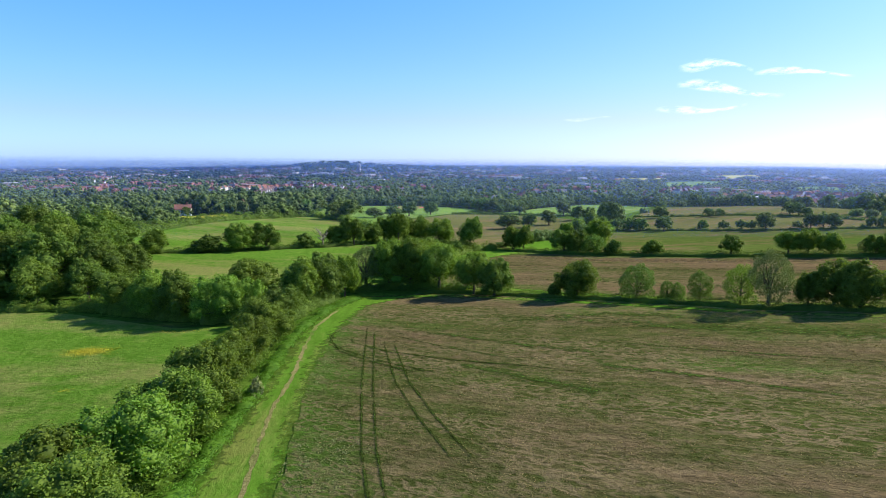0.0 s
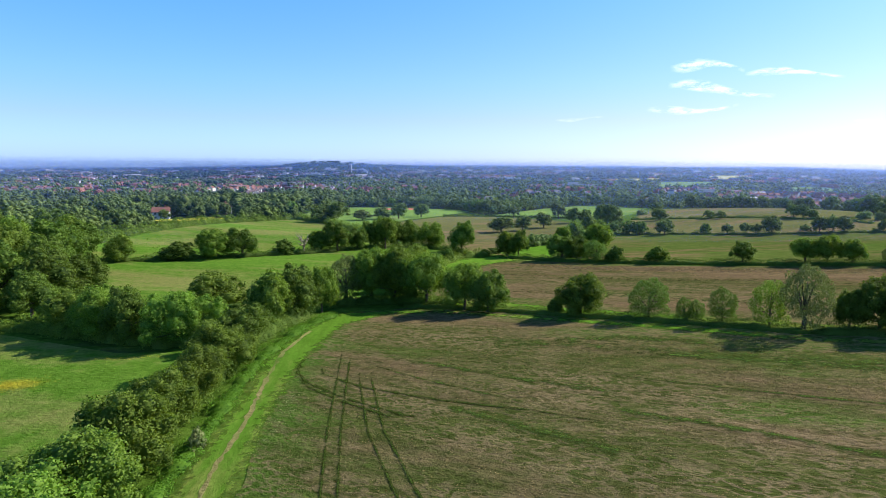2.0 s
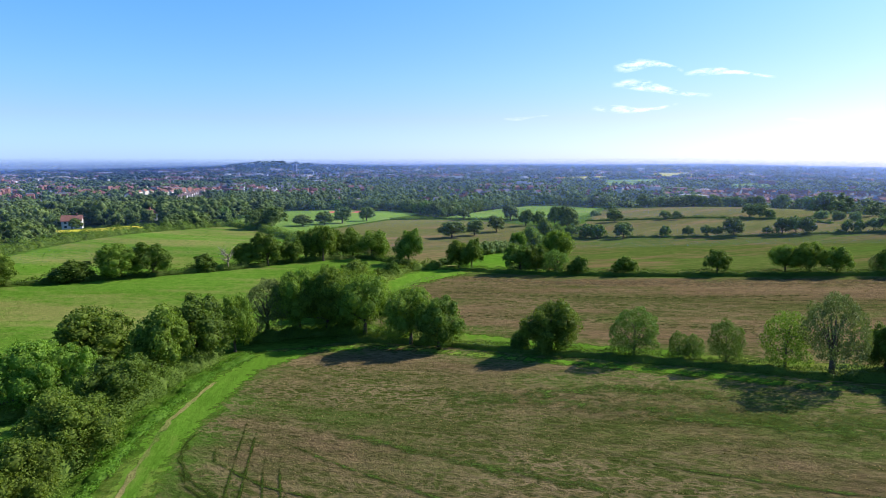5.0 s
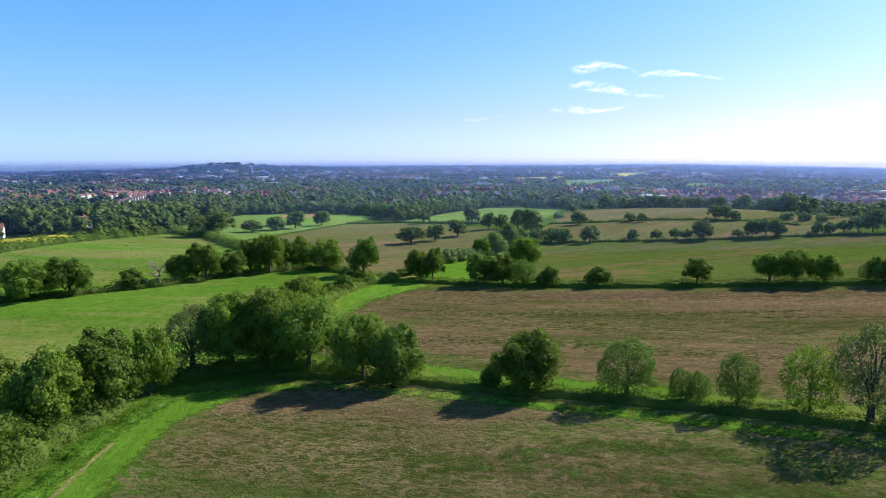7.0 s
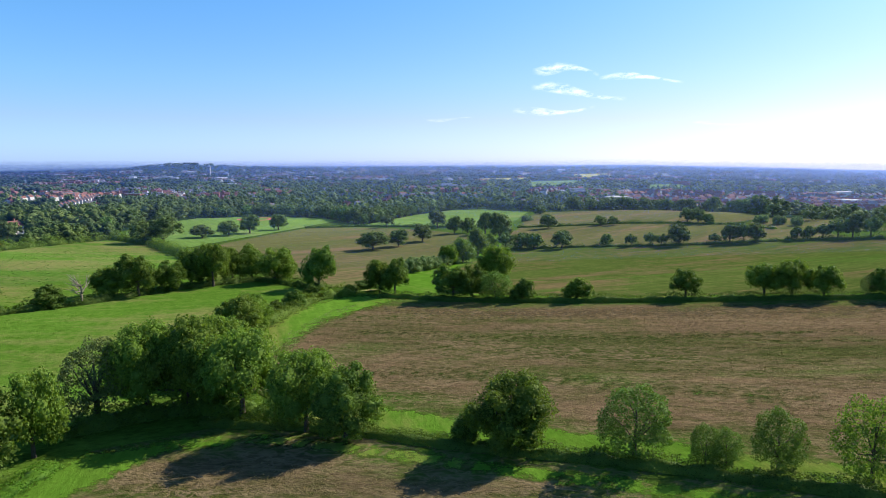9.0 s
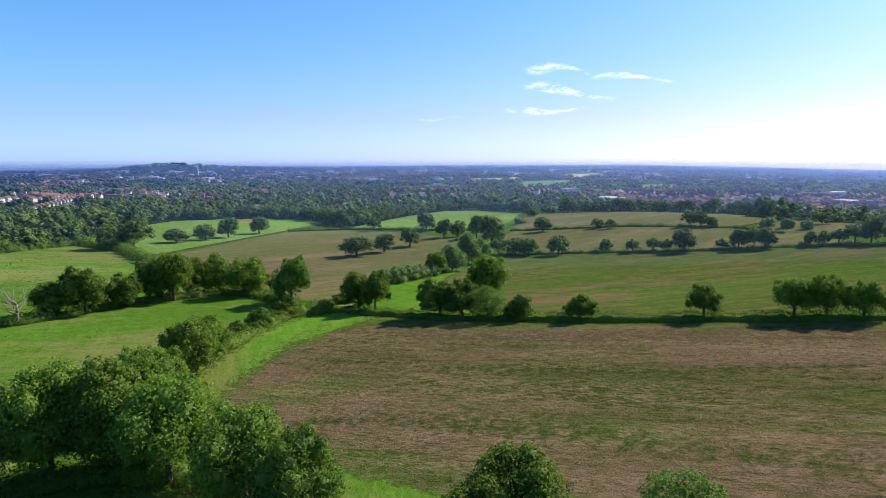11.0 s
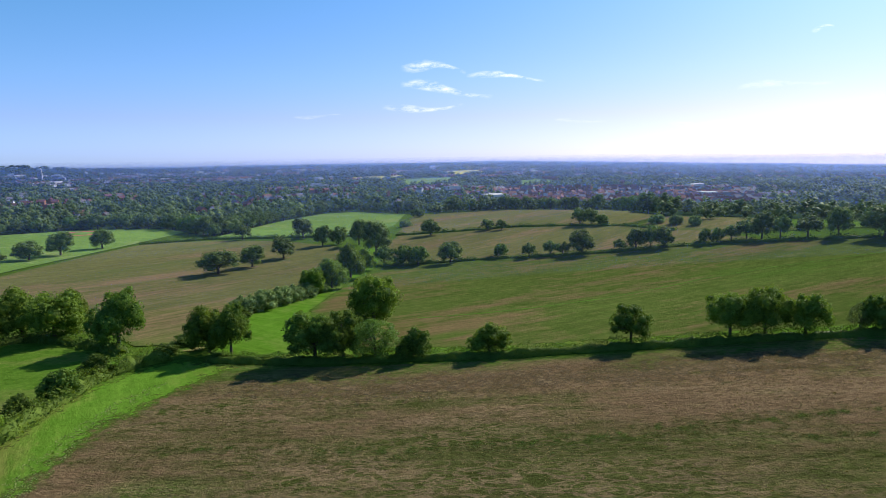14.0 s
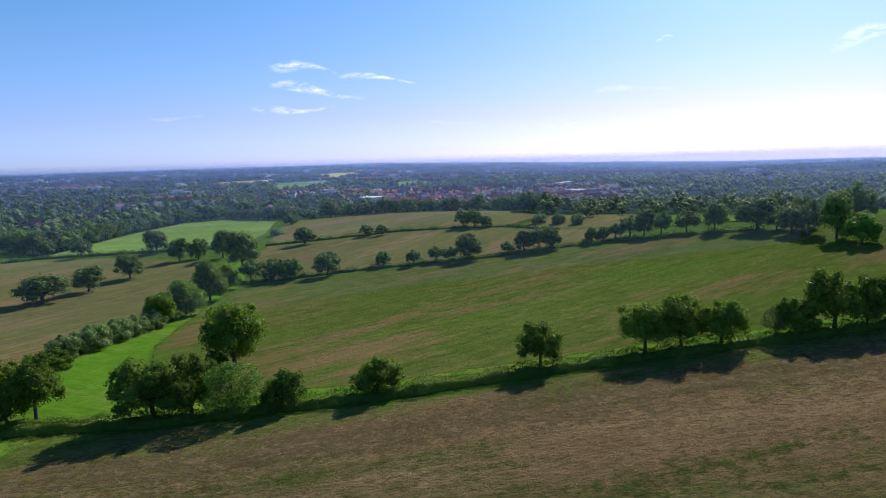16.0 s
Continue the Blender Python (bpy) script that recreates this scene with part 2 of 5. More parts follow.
M_OAK = leaf_material("oak_leaves", (0.061, 0.11, 0.016), (0.166, 0.246, 0.037), 0.42)
M_BRIGHT = leaf_material("bright_oak_leaves", (0.075, 0.145, 0.018), (0.19, 0.3, 0.045), 0.46)
M_DARK = leaf_material("dark_leaves", (0.05, 0.094, 0.016), (0.128, 0.2, 0.033), 0.4)
M_ASH = leaf_material("ash_leaves", (0.06, 0.122, 0.02), (0.138, 0.228, 0.042), 0.36)
M_GREY = leaf_material("grey_green_leaves", (0.08, 0.11, 0.035), (0.15, 0.19, 0.065), 0.3)
M_WILLOW = leaf_material("willow_leaves", (0.12, 0.175, 0.065), (0.21, 0.28, 0.115), 0.38)
M_HEDGE = leaf_material("hedge_leaves", (0.04, 0.08, 0.012), (0.112, 0.178, 0.03), 0.35)
M_ELDER = leaf_material("elder_leaves_and_flowers", (0.07, 0.12, 0.026), (0.27, 0.29, 0.13), 0.25, 0.05, 2.0, 0.7)
M_NETTLE = leaf_material("nettle_leaves", (0.055, 0.13, 0.009), (0.11, 0.215, 0.02), 0.35)
M_WOODS = leaf_material("woodland_leaves", (0.042, 0.08, 0.02), (0.2, 0.275, 0.075), 0.28, 0.06, 0.06, 0.5)
# distance haze is put into this bluer copy of the woodland leaf colour
M_HAZEWOODS = leaf_material("haze_tinted_woodland_leaves", (0.028, 0.058, 0.03), (0.11, 0.16, 0.08), 0.2, 0.0, 0.02, 0.5)
# the dark tone of the canopy is put into the far ground's colour
M_FARGROUND = plain_material("dark_far_ground", (0.014, 0.03, 0.012), (0.03, 0.055, 0.02), 0.05)
M_FARGROUND.node_tree.nodes["Principled BSDF"].inputs["Specular IOR Level"].default_value = 0.0
M_BARK = plain_material("oak_bark", (0.05, 0.04, 0.028), (0.12, 0.1, 0.075), 6.0)
M_DEAD = plain_material("bleached_dead_wood", (0.2, 0.165, 0.12), (0.34, 0.29, 0.23), 5.0)
M_WALL = plain_material("cream_render", (0.5, 0.46, 0.4), (0.76, 0.73, 0.67), 0.12)
M_BRICK = plain_material("red_brick", (0.22, 0.1, 0.07), (0.33, 0.16, 0.11), 1.5)
M_TILE = plain_material("clay_roof_tiles", (0.17, 0.08, 0.062), (0.28, 0.135, 0.1), 0.15)
M_SLATE = plain_material("grey_roof_slates", (0.13, 0.12, 0.125), (0.22, 0.2, 0.2), 1.2)
for dull in (M_WALL, M_BRICK, M_TILE, M_SLATE):
    dull.node_tree.nodes["Principled BSDF"].inputs["Specular IOR Level"].default_value = 0.02
M_CONCRETE = plain_material("pale_concrete", (0.4, 0.4, 0.4), (0.55, 0.54, 0.52), 0.2)
M_PANE = material("window_pane", 0.1)[0]
M_PANE.node_tree.nodes["Principled BSDF"].inputs["Base Color"].default_value = (0.04, 0.05, 0.06, 1)
M_PANE.node_tree.nodes["Principled BSDF"].inputs["Specular IOR Level"].default_value = 0.6


# ---- builders ----
def mesh_of(name, verts, faces, mat, slots=None, flat=True):
    me = bpy.data.meshes.new(name)
    me.from_pydata([tuple(v) for v in verts], [], [tuple(f) for f in faces])
    for m in mat if isinstance(mat, (list, tuple)) else [mat]:
        me.materials.append(m)
    if slots is not None:
        me.polygons.foreach_set("material_index", np.asarray(slots, np.int32))
    if not flat:
        me.polygons.foreach_set("use_smooth", np.ones(len(me.polygons), bool))
    me.update()
    return me


def quads_mesh(name, verts, quads, tris, mats, slots=None):
    """A mesh straight from arrays: verts (n,3), quads (q,4), tris (t,3)."""
    me = bpy.data.meshes.new(name)
    nv, nq, ntr = len(verts), len(quads), len(tris)
    me.vertices.add(nv)
    me.vertices.foreach_set("co", np.asarray(verts, np.float32).ravel())
    loops = np.concatenate([np.asarray(quads, np.int32).ravel(), np.asarray(tris, np.int32).ravel()]).astype(np.int32)
    me.loops.add(len(loops))
    me.loops.foreach_set("vertex_index", loops)
    me.polygons.add(nq + ntr)
    starts = np.concatenate([np.arange(nq) * 4, nq * 4 + np.arange(ntr) * 3]).astype(np.int32)
    me.polygons.foreach_set("loop_start", starts)
    for m in mats:
        me.materials.append(m)
    if slots is not None:
        me.polygons.foreach_set("material_index", np.asarray(slots, np.int32))
    me.update(calc_edges=True)
    me.validate()
    return me


def part(name, me, parent, label="", smooth_faces=False):
    ob = new(name, me)
    ob.parent = parent
    if label:
        tagged(ob, label=label)
    return ob


def ico(sub):
    bm = bmesh.new()
    bmesh.ops.create_icosphere(bm, subdivisions=sub, radius=1)
    v = np.array([p.co[:] for p in bm.verts])
    f = np.array([[q.index for q in p.verts] for p in bm.faces])
    bm.free()
    return v, f


ICO1 = ico(1)
OCTA = (np.array([(1, 0, 0), (-1, 0, 0), (0, 1, 0), (0, -1, 0), (0, 0, 1), (0, 0, -1)], float), np.array([(0, 2, 4), (2, 1, 4), (1, 3, 4), (3, 0, 4), (2, 0, 5), (1, 2, 5), (3, 1, 5), (0, 3, 5)]))


def cards(rng, centres, normals, size, spread=0.7, aspect=0.65):
    """Small leaf sprays: one bent four-cornered blade at each centre, facing loosely along its normal."""
    n = len(centres)
    nor = normals + rng.normal(0, spread, (n, 3))
    nor /= np.linalg.norm(nor, axis=1)[:, None] + 1e-9
    a = np.cross(nor, rng.normal(0, 1, (n, 3)))
    a /= np.linalg.norm(a, axis=1)[:, None] + 1e-9
    b = np.cross(nor, a)
    s = (size * rng.uniform(0.6, 1.35, n))[:, None]
    a, b, dip = a * s * 0.5, b * s * 0.5 * aspect, nor * s * 0.16
    v = np.stack([centres - a - dip, centres - b * 1.1, centres + a - dip, centres + b], 1).reshape(-1, 3)
    return v, np.arange(n * 4).reshape(n, 4)


def lobes_of(rng, height, width, low, count):
    """Rounded masses that make up a crown: a broad dome of boughs with a lower skirt and small billows on top."""
    C, R = [], []
    half_z, half_w = (1 - low) / 2 * height, width / 2
    size = min(half_w, half_z * 1.2)
    for i in range(count):
        k = (i + 0.5) / count
        z = 0.96 - 1.5 * k ** 1.15 + rng.uniform(-0.1, 0.1)
        a = i * 2.39996 + rng.uniform(-0.45, 0.45)
        flat = math.sqrt(max(0.04, 1 - max(z, -0.2) ** 2)) if z > -0.2 else 0.98 - 0.35 * (-0.2 - z)
        r = rng.uniform(0.24, 0.42) * size * (1.0 if z > -0.2 else 0.8)
        reach = rng.uniform(0.72, 1.04)
        C.append((math.cos(a) * flat * (half_w - r) * reach, math.sin(a) * flat * (half_w - r) * reach, z * (half_z - r * 0.9)))
        R.append(r)
    for i in range(int(count * 1.3)):
        # billows sit on the boughs
        c, r = C[i % count], R[i % count]
        out = np.array((c[0] / half_w, c[1] / half_w, 0.35 + max(0, c[2] / half_z))) + rng.normal(0, 0.5, 3)
        out /= np.linalg.norm(out)
        s_ = r * rng.uniform(0.34, 0.55)
        C.append(tuple(np.array(c) + out * r * rng.uniform(0.75, 0.95)))
        R.append(s_)
    C.append((0, 0, 0.02 * half_z))
    R.append(0.6 * min(half_w, half_z))
    C, R = np.array(C), np.array(R)
    # no crown is even: it leans, and bulges on some sides
    turn_, ph = np.arctan2(C[:, 1], C[:, 0]), rng.uniform(0, 6.283, 3)
    bulge = 1 + 0.14 * np.sin(turn_ + ph[0]) + 0.1 * np.sin(2 * turn_ + ph[1])
    C[:, :2] *= bulge[:, None]
    C[:, 2] += 0.1 * half_z * np.sin(turn_ + ph[2])
    C[:, 0] += 0.08 * C[:, 2] * math.cos(ph[1])
    C[:, 1] += 0.08 * C[:, 2] * math.sin(ph[1])
    lo, hi = (C - R[:, None]).min(0), (C + R[:, None]).max(0)
    k = (hi - lo) / (width, width, (1 - low) * height)
    C = (C - (hi + lo) / 2) / k + (0, 0, (1 + low) / 2 * height)
    R = R / k.mean()
    return list(zip(C, R))


def crown_arrays(rng, lobes, leaves, size, core=True, gaps=0.0, squash=0.97, spread=0.74):
    C_ = np.array([c for c, r in lobes])
    R_ = np.array([r for c, r in lobes])
    share = R_ ** 2 / (R_ ** 2).sum()
    which = rng.choice(len(lobes), leaves * 2, p=share)
    d = rng.normal(0, 1, (leaves * 2, 3))
    d /= np.linalg.norm(d, axis=1)[:, None]
    wob = 1 + 0.13 * np.sin(d[:, 0] * 6 + which) * np.sin(d[:, 1] * 7 + which * 2.1) + 0.1 * np.sin(d[:, 2] * 11 + d[:, 0] * 9 + which * 1.7)
    p = C_[which] + d * (R_[which] * wob * rng.uniform(0.84, 1.12, leaves * 2))[:, None] * (1, 1, squash)
    inside = np.zeros(len(p), bool)
    for i, (c, r) in enumerate(lobes):
        inside |= (np.linalg.norm((p - c) / (1, 1, squash), axis=1) < r * 0.78) & (which != i)
    keep = ~inside & (rng.uniform(0, 1, len(p)) > gaps)
    p, d = p[keep][:leaves], d[keep][:leaves]
    up = d + (0, 0, 0.35)
    v, q = cards(rng, p, up, size, spread, 0.75)
    tris = np.zeros((0, 3), int)
    if core:
        cv, cf = ICO1
        for c, r in lobes:
            base = len(v)
            rr = r * (0.7 + 0.16 * rng.uniform(-1, 1, len(cv)))[:, None]
            v = np.concatenate([v, c + cv * rr * (1, 1, squash)])
            tris = np.concatenate([tris, cf + base])
    return v, q, tris


def tube(points, radii, sides=6):
    """A tapered limb along points."""
    pts = [Vector(p) for p in points]
    v, f = [], []
    for i, (p, r) in enumerate(zip(pts, radii)):
        way = (pts[min(i + 1, len(pts) - 1)] - pts[max(i - 1, 0)]).normalized()
        a = way.orthogonal().normalized()
        b = way.cross(a)
        for k in range(sides):
            t = 2 * math.pi * k / sides
            v.append(p + a * (math.cos(t) * r) + b * (math.sin(t) * r))
    for i in range(len(pts) - 1):
        for k in range(sides):
            f.append((i * sides + k, i * sides + (k + 1) % sides, (i + 1) * sides + (k + 1) % sides, (i + 1) * sides + k))
    f.append(tuple(range(sides))[::-1])
    f.append(tuple((len(pts) - 1) * sides + k for k in range(sides)))
    return v, f


def trunk_mesh(rng, height, width, lobes, thick, fork=0.3, limbs=9):
    """Trunk with flared foot, forking into limbs that reach into the crown's masses."""
    v, f = [], []

    def add(pts, rad, sides):
        a, b = tube(pts, rad, sides)
        n = len(v)
        v.extend(a)
        f.extend(tuple(i + n for i in g) for g in b)

    lean = rng.normal(0, 0.02, 2) * height
    top = np.array([lean[0], lean[1], height * 0.72])
    add([(0, 0, -0.4), (0, 0, 0.25), (lean[0] * 0.2, lean[1] * 0.2, height * 0.18), (lean[0] * 0.5, lean[1] * 0.5, height * 0.42), tuple(top)],
        [thick * 1.7, thick * 1.15, thick * 0.9, thick * 0.6, thick * 0.15], 8)
    order = rng.permutation(len(lobes))[:limbs]
    for i in order:
        c, r = lobes[i]
        z0 = min(height * rng.uniform(fork * 0.75, fork * 1.5), c[2] * 0.8)
        start = np.array([lean[0] * z0 / height, lean[1] * z0 / height, z0])
        mid = (start + c) / 2 + rng.normal(0, 0.03 * height, 3) + (0, 0, 0.04 * height)
        add([tuple(start), tuple(mid), tuple(c)], [thick * 0.45, thick * 0.28, thick * 0.08], 5)
    return v, f


PROTO = {}


def tree_kind(key, name, label, leaf, seed, leaves=5600, size=0.33, count=17, low=0.1, thick=0.32, core=True, gaps=0.0, height=10.0, width=10.0, fork=0.24):
    PROTO[key] = (name, label, leaf, seed, leaves, size, count, low, thick, core, gaps, height, width, fork, [])


def tree(key, x, y, height, width, turn, group=""):
    """Plant one tree of a kind at its true height and spread."""
    name, label, leaf, seed, leaves, size, count, low, thick, core, gaps, h0, w0, fork, made = PROTO[key]
    m = pose(x, y, float(land(x, y)), 0, 0, turn) @ Matrix.Diagonal((1.08 * width / w0, 1.08 * width / w0, 1.06 * height / h0, 1))
    if not made:
        rng = np.random.default_rng(seed)
        lobes = lobes_of(rng, h0, w0, low, count)
        v, q, t = crown_arrays(rng, lobes, leaves, size, core, gaps)
        root = new(name)
        part("crown", quads_mesh("crown", v, q, t, [leaf]), root)
        tv, tf = trunk_mesh(rng, h0, w0, lobes, thick, fork)
        part("trunk", mesh_of("trunk", tv, tf, M_BARK, flat=False), root, "grey-brown bark trunk and limbs")
        root.matrix_basis = m
        tagged(root, label=label, category="tree", group=group)
        made.append(root)
        return root
    ob = made[0].copy()
    scene.collection.objects.link(ob)
    for child in made[0].children:
        c = child.copy()
        scene.collection.objects.link(c)
        c.parent = ob
    ob.matrix_basis = m
    tagged(ob, group=group)
    return ob


def row_of_trees(keys, places, group, seed):
    """keys: one letter a tree."""
    rng = random.Random(seed)
    for key, (x, y, h, w) in zip(keys, places):
        tree(key, x, y, h, w, rng.uniform(0, 360), group)


def line_points(line, step):
    """Points at even steps along a bent line in plan."""
    out = []
    for (ax, ay), (bx, by) in zip(line, line[1:]):
        n = max(1, int(math.hypot(bx - ax, by - ay) / step))
        out += [(ax + (bx - ax) * i / n, ay + (by - ay) * i / n) for i in range(n)]
    return out + [line[-1]]


def hedge(name, label, line, high, wide, leaf, seed, per_metre=46, size=0.34, ragged=0.35, category="hedge"):
    """A hedge along a line: a lumpy dark body under a coat of small leaf sprays."""
    rng = np.random.default_rng(seed)
    pts = np.array(line_points(line, 0.9))
    n = len(pts)
    way = np.gradient(pts, axis=0)
    way /= np.linalg.norm(way, axis=1)[:, None]
    side = np.stack([way[:, 1], -way[:, 0]], 1)
    s = np.arange(n)
    lump = 1 + ragged * (0.5 * np.sin(s * 0.37 + seed) + 0.5 * np.sin(s * 0.91 + seed * 2)) + ragged * 0.5 * rng.uniform(-1, 1, n)
    hh, ww = high * np.clip(lump, 0.45, 1.8), wide * np.clip(1 + 0.6 * (lump - 1) + 0.15 * rng.uniform(-1, 1, n), 0.5, 1.6)
    z = land(pts[:, 0], pts[:, 1])
    ang = np.linspace(0, math.pi, 7)
    ring = np.stack([np.cos(ang), np.sin(ang) ** 0.8], 1)
    v = []
    for i in range(n):
        for cx, cz in ring:
            k = 0.62 + 0.14 * rng.uniform(-1, 1)
            p = pts[i] + side[i] * cx * ww[i] / 2 * k
            v.append((p[0], p[1], z[i] - 0.1 + cz * hh[i] * k))
    f = [(i * 7 + k, i * 7 + k + 1, (i + 1) * 7 + k + 1, (i + 1) * 7 + k) for i in range(n - 1) for k in range(6)]
    body = np.array(v)
    count = int(n * 0.9 * per_metre)
    idx = rng.integers(0, n, count)
    a = rng.uniform(0.05, math.pi - 0.05, count)
    k = rng.uniform(0.85, 1.12, count)
    off = rng.uniform(-0.5, 0.5, count)
    c2 = pts[idx] + side[idx] * (np.cos(a) * ww[idx] / 2 * k)[:, None] + way[idx] * off[:, None]
    c = np.column_stack([c2, land(c2[:, 0], c2[:, 1]) + np.sin(a) ** 0.8 * hh[idx] * k])
    nor = np.column_stack([side[idx] * np.cos(a)[:, None], np.sin(a) + 0.3])
    cv, cq = cards(rng, c, nor, size)
    root = new(name)
    root.location = (*pts[0], float(z[0]))
    back = np.array([*pts[0], float(z[0])])
    none = np.zeros((0, 3), int)
    part("inner_growth", quads_mesh("inner_growth", body - back, np.array(f), none, [leaf]), root, "dense twiggy inner growth")
    part("foliage", quads_mesh("foliage", cv - back, cq, none, [leaf]), root)
    return tagged(root, label=label, category=category)


def rim_of(x, y, corners):
    """Distance from a point to the edge of a field, in metres."""
    best = 1e9
    for (ax, ay), (bx, by) in zip(corners, corners[1:] + corners[:1]):
        dx, dy = bx - ax, by - ay
        k = min(1, max(0, ((x - ax) * dx + (y - ay) * dy) / (dx * dx + dy * dy)))
        best = min(best, math.hypot(ax + dx * k - x, ay + dy * k - y))
    return best


def field(name, label, corners, mat, lift=0.1, step=8.0, category="field", rim=10.0):
    """A patch of ground cover that follows the land; its rim is kept for the greener edge of the sward."""
    edge = []
    for (ax, ay), (bx, by) in zip(corners, corners[1:] + corners[:1]):
        n = max(1, int(math.hypot(bx - ax, by - ay) / 2.5))
        for i in range(n):
            px, py = ax + (bx - ax) * i / n, ay + (by - ay) * i / n
            w = 0.7 * noise.noise((px * 0.3, py * 0.3, lift * 50))
            edge.append((px + w, py - w))
    bm = bmesh.new()
    bm.faces.new([bm.verts.new((x, y, 0)) for x, y in edge])
    xs, ys = [c[0] for c in corners], [c[1] for c in corners]
    for lo, hi, nor in ((min(xs), max(xs), (1, 0, 0)), (min(ys), max(ys), (0, 1, 0))):
        at = math.ceil(lo / step) * step + 0.013
        while at < hi:
            bmesh.ops.bisect_plane(bm, geom=bm.verts[:] + bm.edges[:] + bm.faces[:], plane_co=Vector(nor) * at, plane_no=nor)
            at += step
    for v in bm.verts:
        v.co.z = float(land(v.co.x, v.co.y)) + lift
    bmesh.ops.recalc_face_normals(bm, faces=bm.faces[:])
    if sum(f.normal.z for f in bm.faces) < 0:
        bmesh.ops.reverse_faces(bm, faces=bm.faces[:])
    me = bpy.data.meshes.new(name)
    bm.to_mesh(me)
    bm.free()
    me.materials.append(mat)
    me.polygons.foreach_set("use_smooth", np.ones(len(me.polygons), bool))
    at = me.attributes.new("rim", "FLOAT", "POINT")
    at.data.foreach_set("value", np.array([min(1.0, rim_of(v.co.x, v.co.y, corners) / rim) for v in me.vertices], np.float32))
    return tagged(new(name, me), label=label, category=category, kind="structure")


def strip(name, label, line, wide, mat, lift, category="track", edge=0.25, seed=1):
    """A worn strip with uneven edges along a line."""
    rng = random.Random(seed)
    pts = line_points(line, 1.2)
    v = []
    for i, (x, y) in enumerate(pts):
        ax, ay = pts[max(i - 1, 0)]
        bx, by = pts[min(i + 1, len(pts) - 1)]
        n = math.hypot(bx - ax, by - ay) or 1
        sx, sy = (by - ay) / n, -(bx - ax) / n
        for s in (-1, 1):
            w = wide / 2 * (1 + rng.uniform(-edge, edge)) * s
            px, py = x + sx * w, y + sy * w
            v.append((px, py, float(land(px, py)) + lift))
    f = [(2 * i, 2 * i + 1, 2 * i + 3, 2 * i + 2) for i in range(len(pts) - 1)]
    return tagged(new(name, mesh_of(name, v, f, mat, flat=False)), label=label, category=category, kind="structure")


# ---- ground to the horizon ----
def inside(p, poly):
    x, y = p
    hit = False
    for (ax, ay), (bx, by) in zip(poly, poly[1:] + poly[:1]):
        if (ay > y) != (by > y) and x < (bx - ax) * (y - ay) / (by - ay) + ax:
            hit = not hit
    return hit


OPEN_LAND = [
    [(-72, 425), (-30, 340), (20, 280), (60, 240), (150, 180), (260, 130), (300, 190), (262, 250), (240, 300), (262, 380), (296, 465), (262, 565), (232, 615), (216, 665), (206, 795), (166, 800), (104, 700), (36, 566), (20, 640), (4, 697), (-58, 745), (-122, 724), (-140, 610), (-132, 512), (-100, 440)],
    [(-168, 268), (-138, 215), (-60, 180), (-15, 170), (30, 270), (-20, 345), (-72, 425), (-92, 452), (-122, 480), (-154, 424), (-162, 346)],
    [(493, 1921), (688, 1969), (808, 2334), (593, 2260)],
    [(488, 1475), (641, 1505), (857, 1969), (669, 1917)],
    [(940, 2284), (1114, 2229), (1383, 2780), (1189, 2738)],
    [(732, 1311), (876, 1391), (1025, 1644), (885, 1572)],
    [(-232, 340), (-205, 330), (-160, 346), (-148, 410), (-156, 452), (-184, 452), (-200, 410), (-226, 384)],
]


def ground_sheet():
    k = np.linspace(-1, 1, 261)
    a = np.sinh(k * 5.2) / np.sinh(5.2) * 5200
    gx, gy = np.meshgrid(20 + a, 170 + a, indexing="ij")
    z = land(gx, gy) - 0.02 - 45 * smooth(4700, 5000, np.hypot(gx - 15, gy - 70))
    n = len(a)
    v = np.stack([gx, gy, z], -1).reshape(-1, 3)
    i, j = np.meshgrid(np.arange(n - 1), np.arange(n - 1), indexing="ij")
    q = np.stack([i * n + j, (i + 1) * n + j, (i + 1) * n + j + 1, i * n + j + 1], -1).reshape(-1, 4)
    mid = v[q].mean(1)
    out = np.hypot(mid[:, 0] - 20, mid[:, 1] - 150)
    # faces past 330 m, outside the open land, take the dark ground
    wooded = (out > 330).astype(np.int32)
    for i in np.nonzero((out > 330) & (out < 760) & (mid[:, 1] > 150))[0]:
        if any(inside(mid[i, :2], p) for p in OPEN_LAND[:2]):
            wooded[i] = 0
    me = quads_mesh("ground", v, q, np.zeros((0, 3), int), [M_GROUND, M_FARGROUND], wooded)
    me.polygons.foreach_set("use_smooth", np.ones(len(me.polygons), bool))
    return tagged(new("ground", me), label="rolling rough green ground reaching to the horizon", category="ground", kind="structure")


ground_sheet()

# ---- fields ----
field("field_near", "mown hay meadow, brown and green in patches", [(-31, 168), (-33, 141), (-32, 112), (-31, 95), (-28, 74), (-25, 55), (-20, 20), (-14, -60), (240, -60), (190, 20), (128, 72), (80, 105), (62, 115.5), (46, 130), (27, 144), (13, 155.5), (0, 165), (-14, 172)], M_HAY, step=4.0, rim=32)
field("field_second", "dry mown hay meadow behind the hedge with trees", [(15, 258), (-8, 236), (-14, 216), (-16, 200), (-6, 182), (14, 165), (28, 150), (46, 135), (63, 120), (82, 110), (120, 86), (200, 30), (250, 60), (205, 135), (150, 179), (118, 202), (97, 213), (72, 226), (42, 243), (26, 255)], M_HAY2, step=4.0, rim=26)
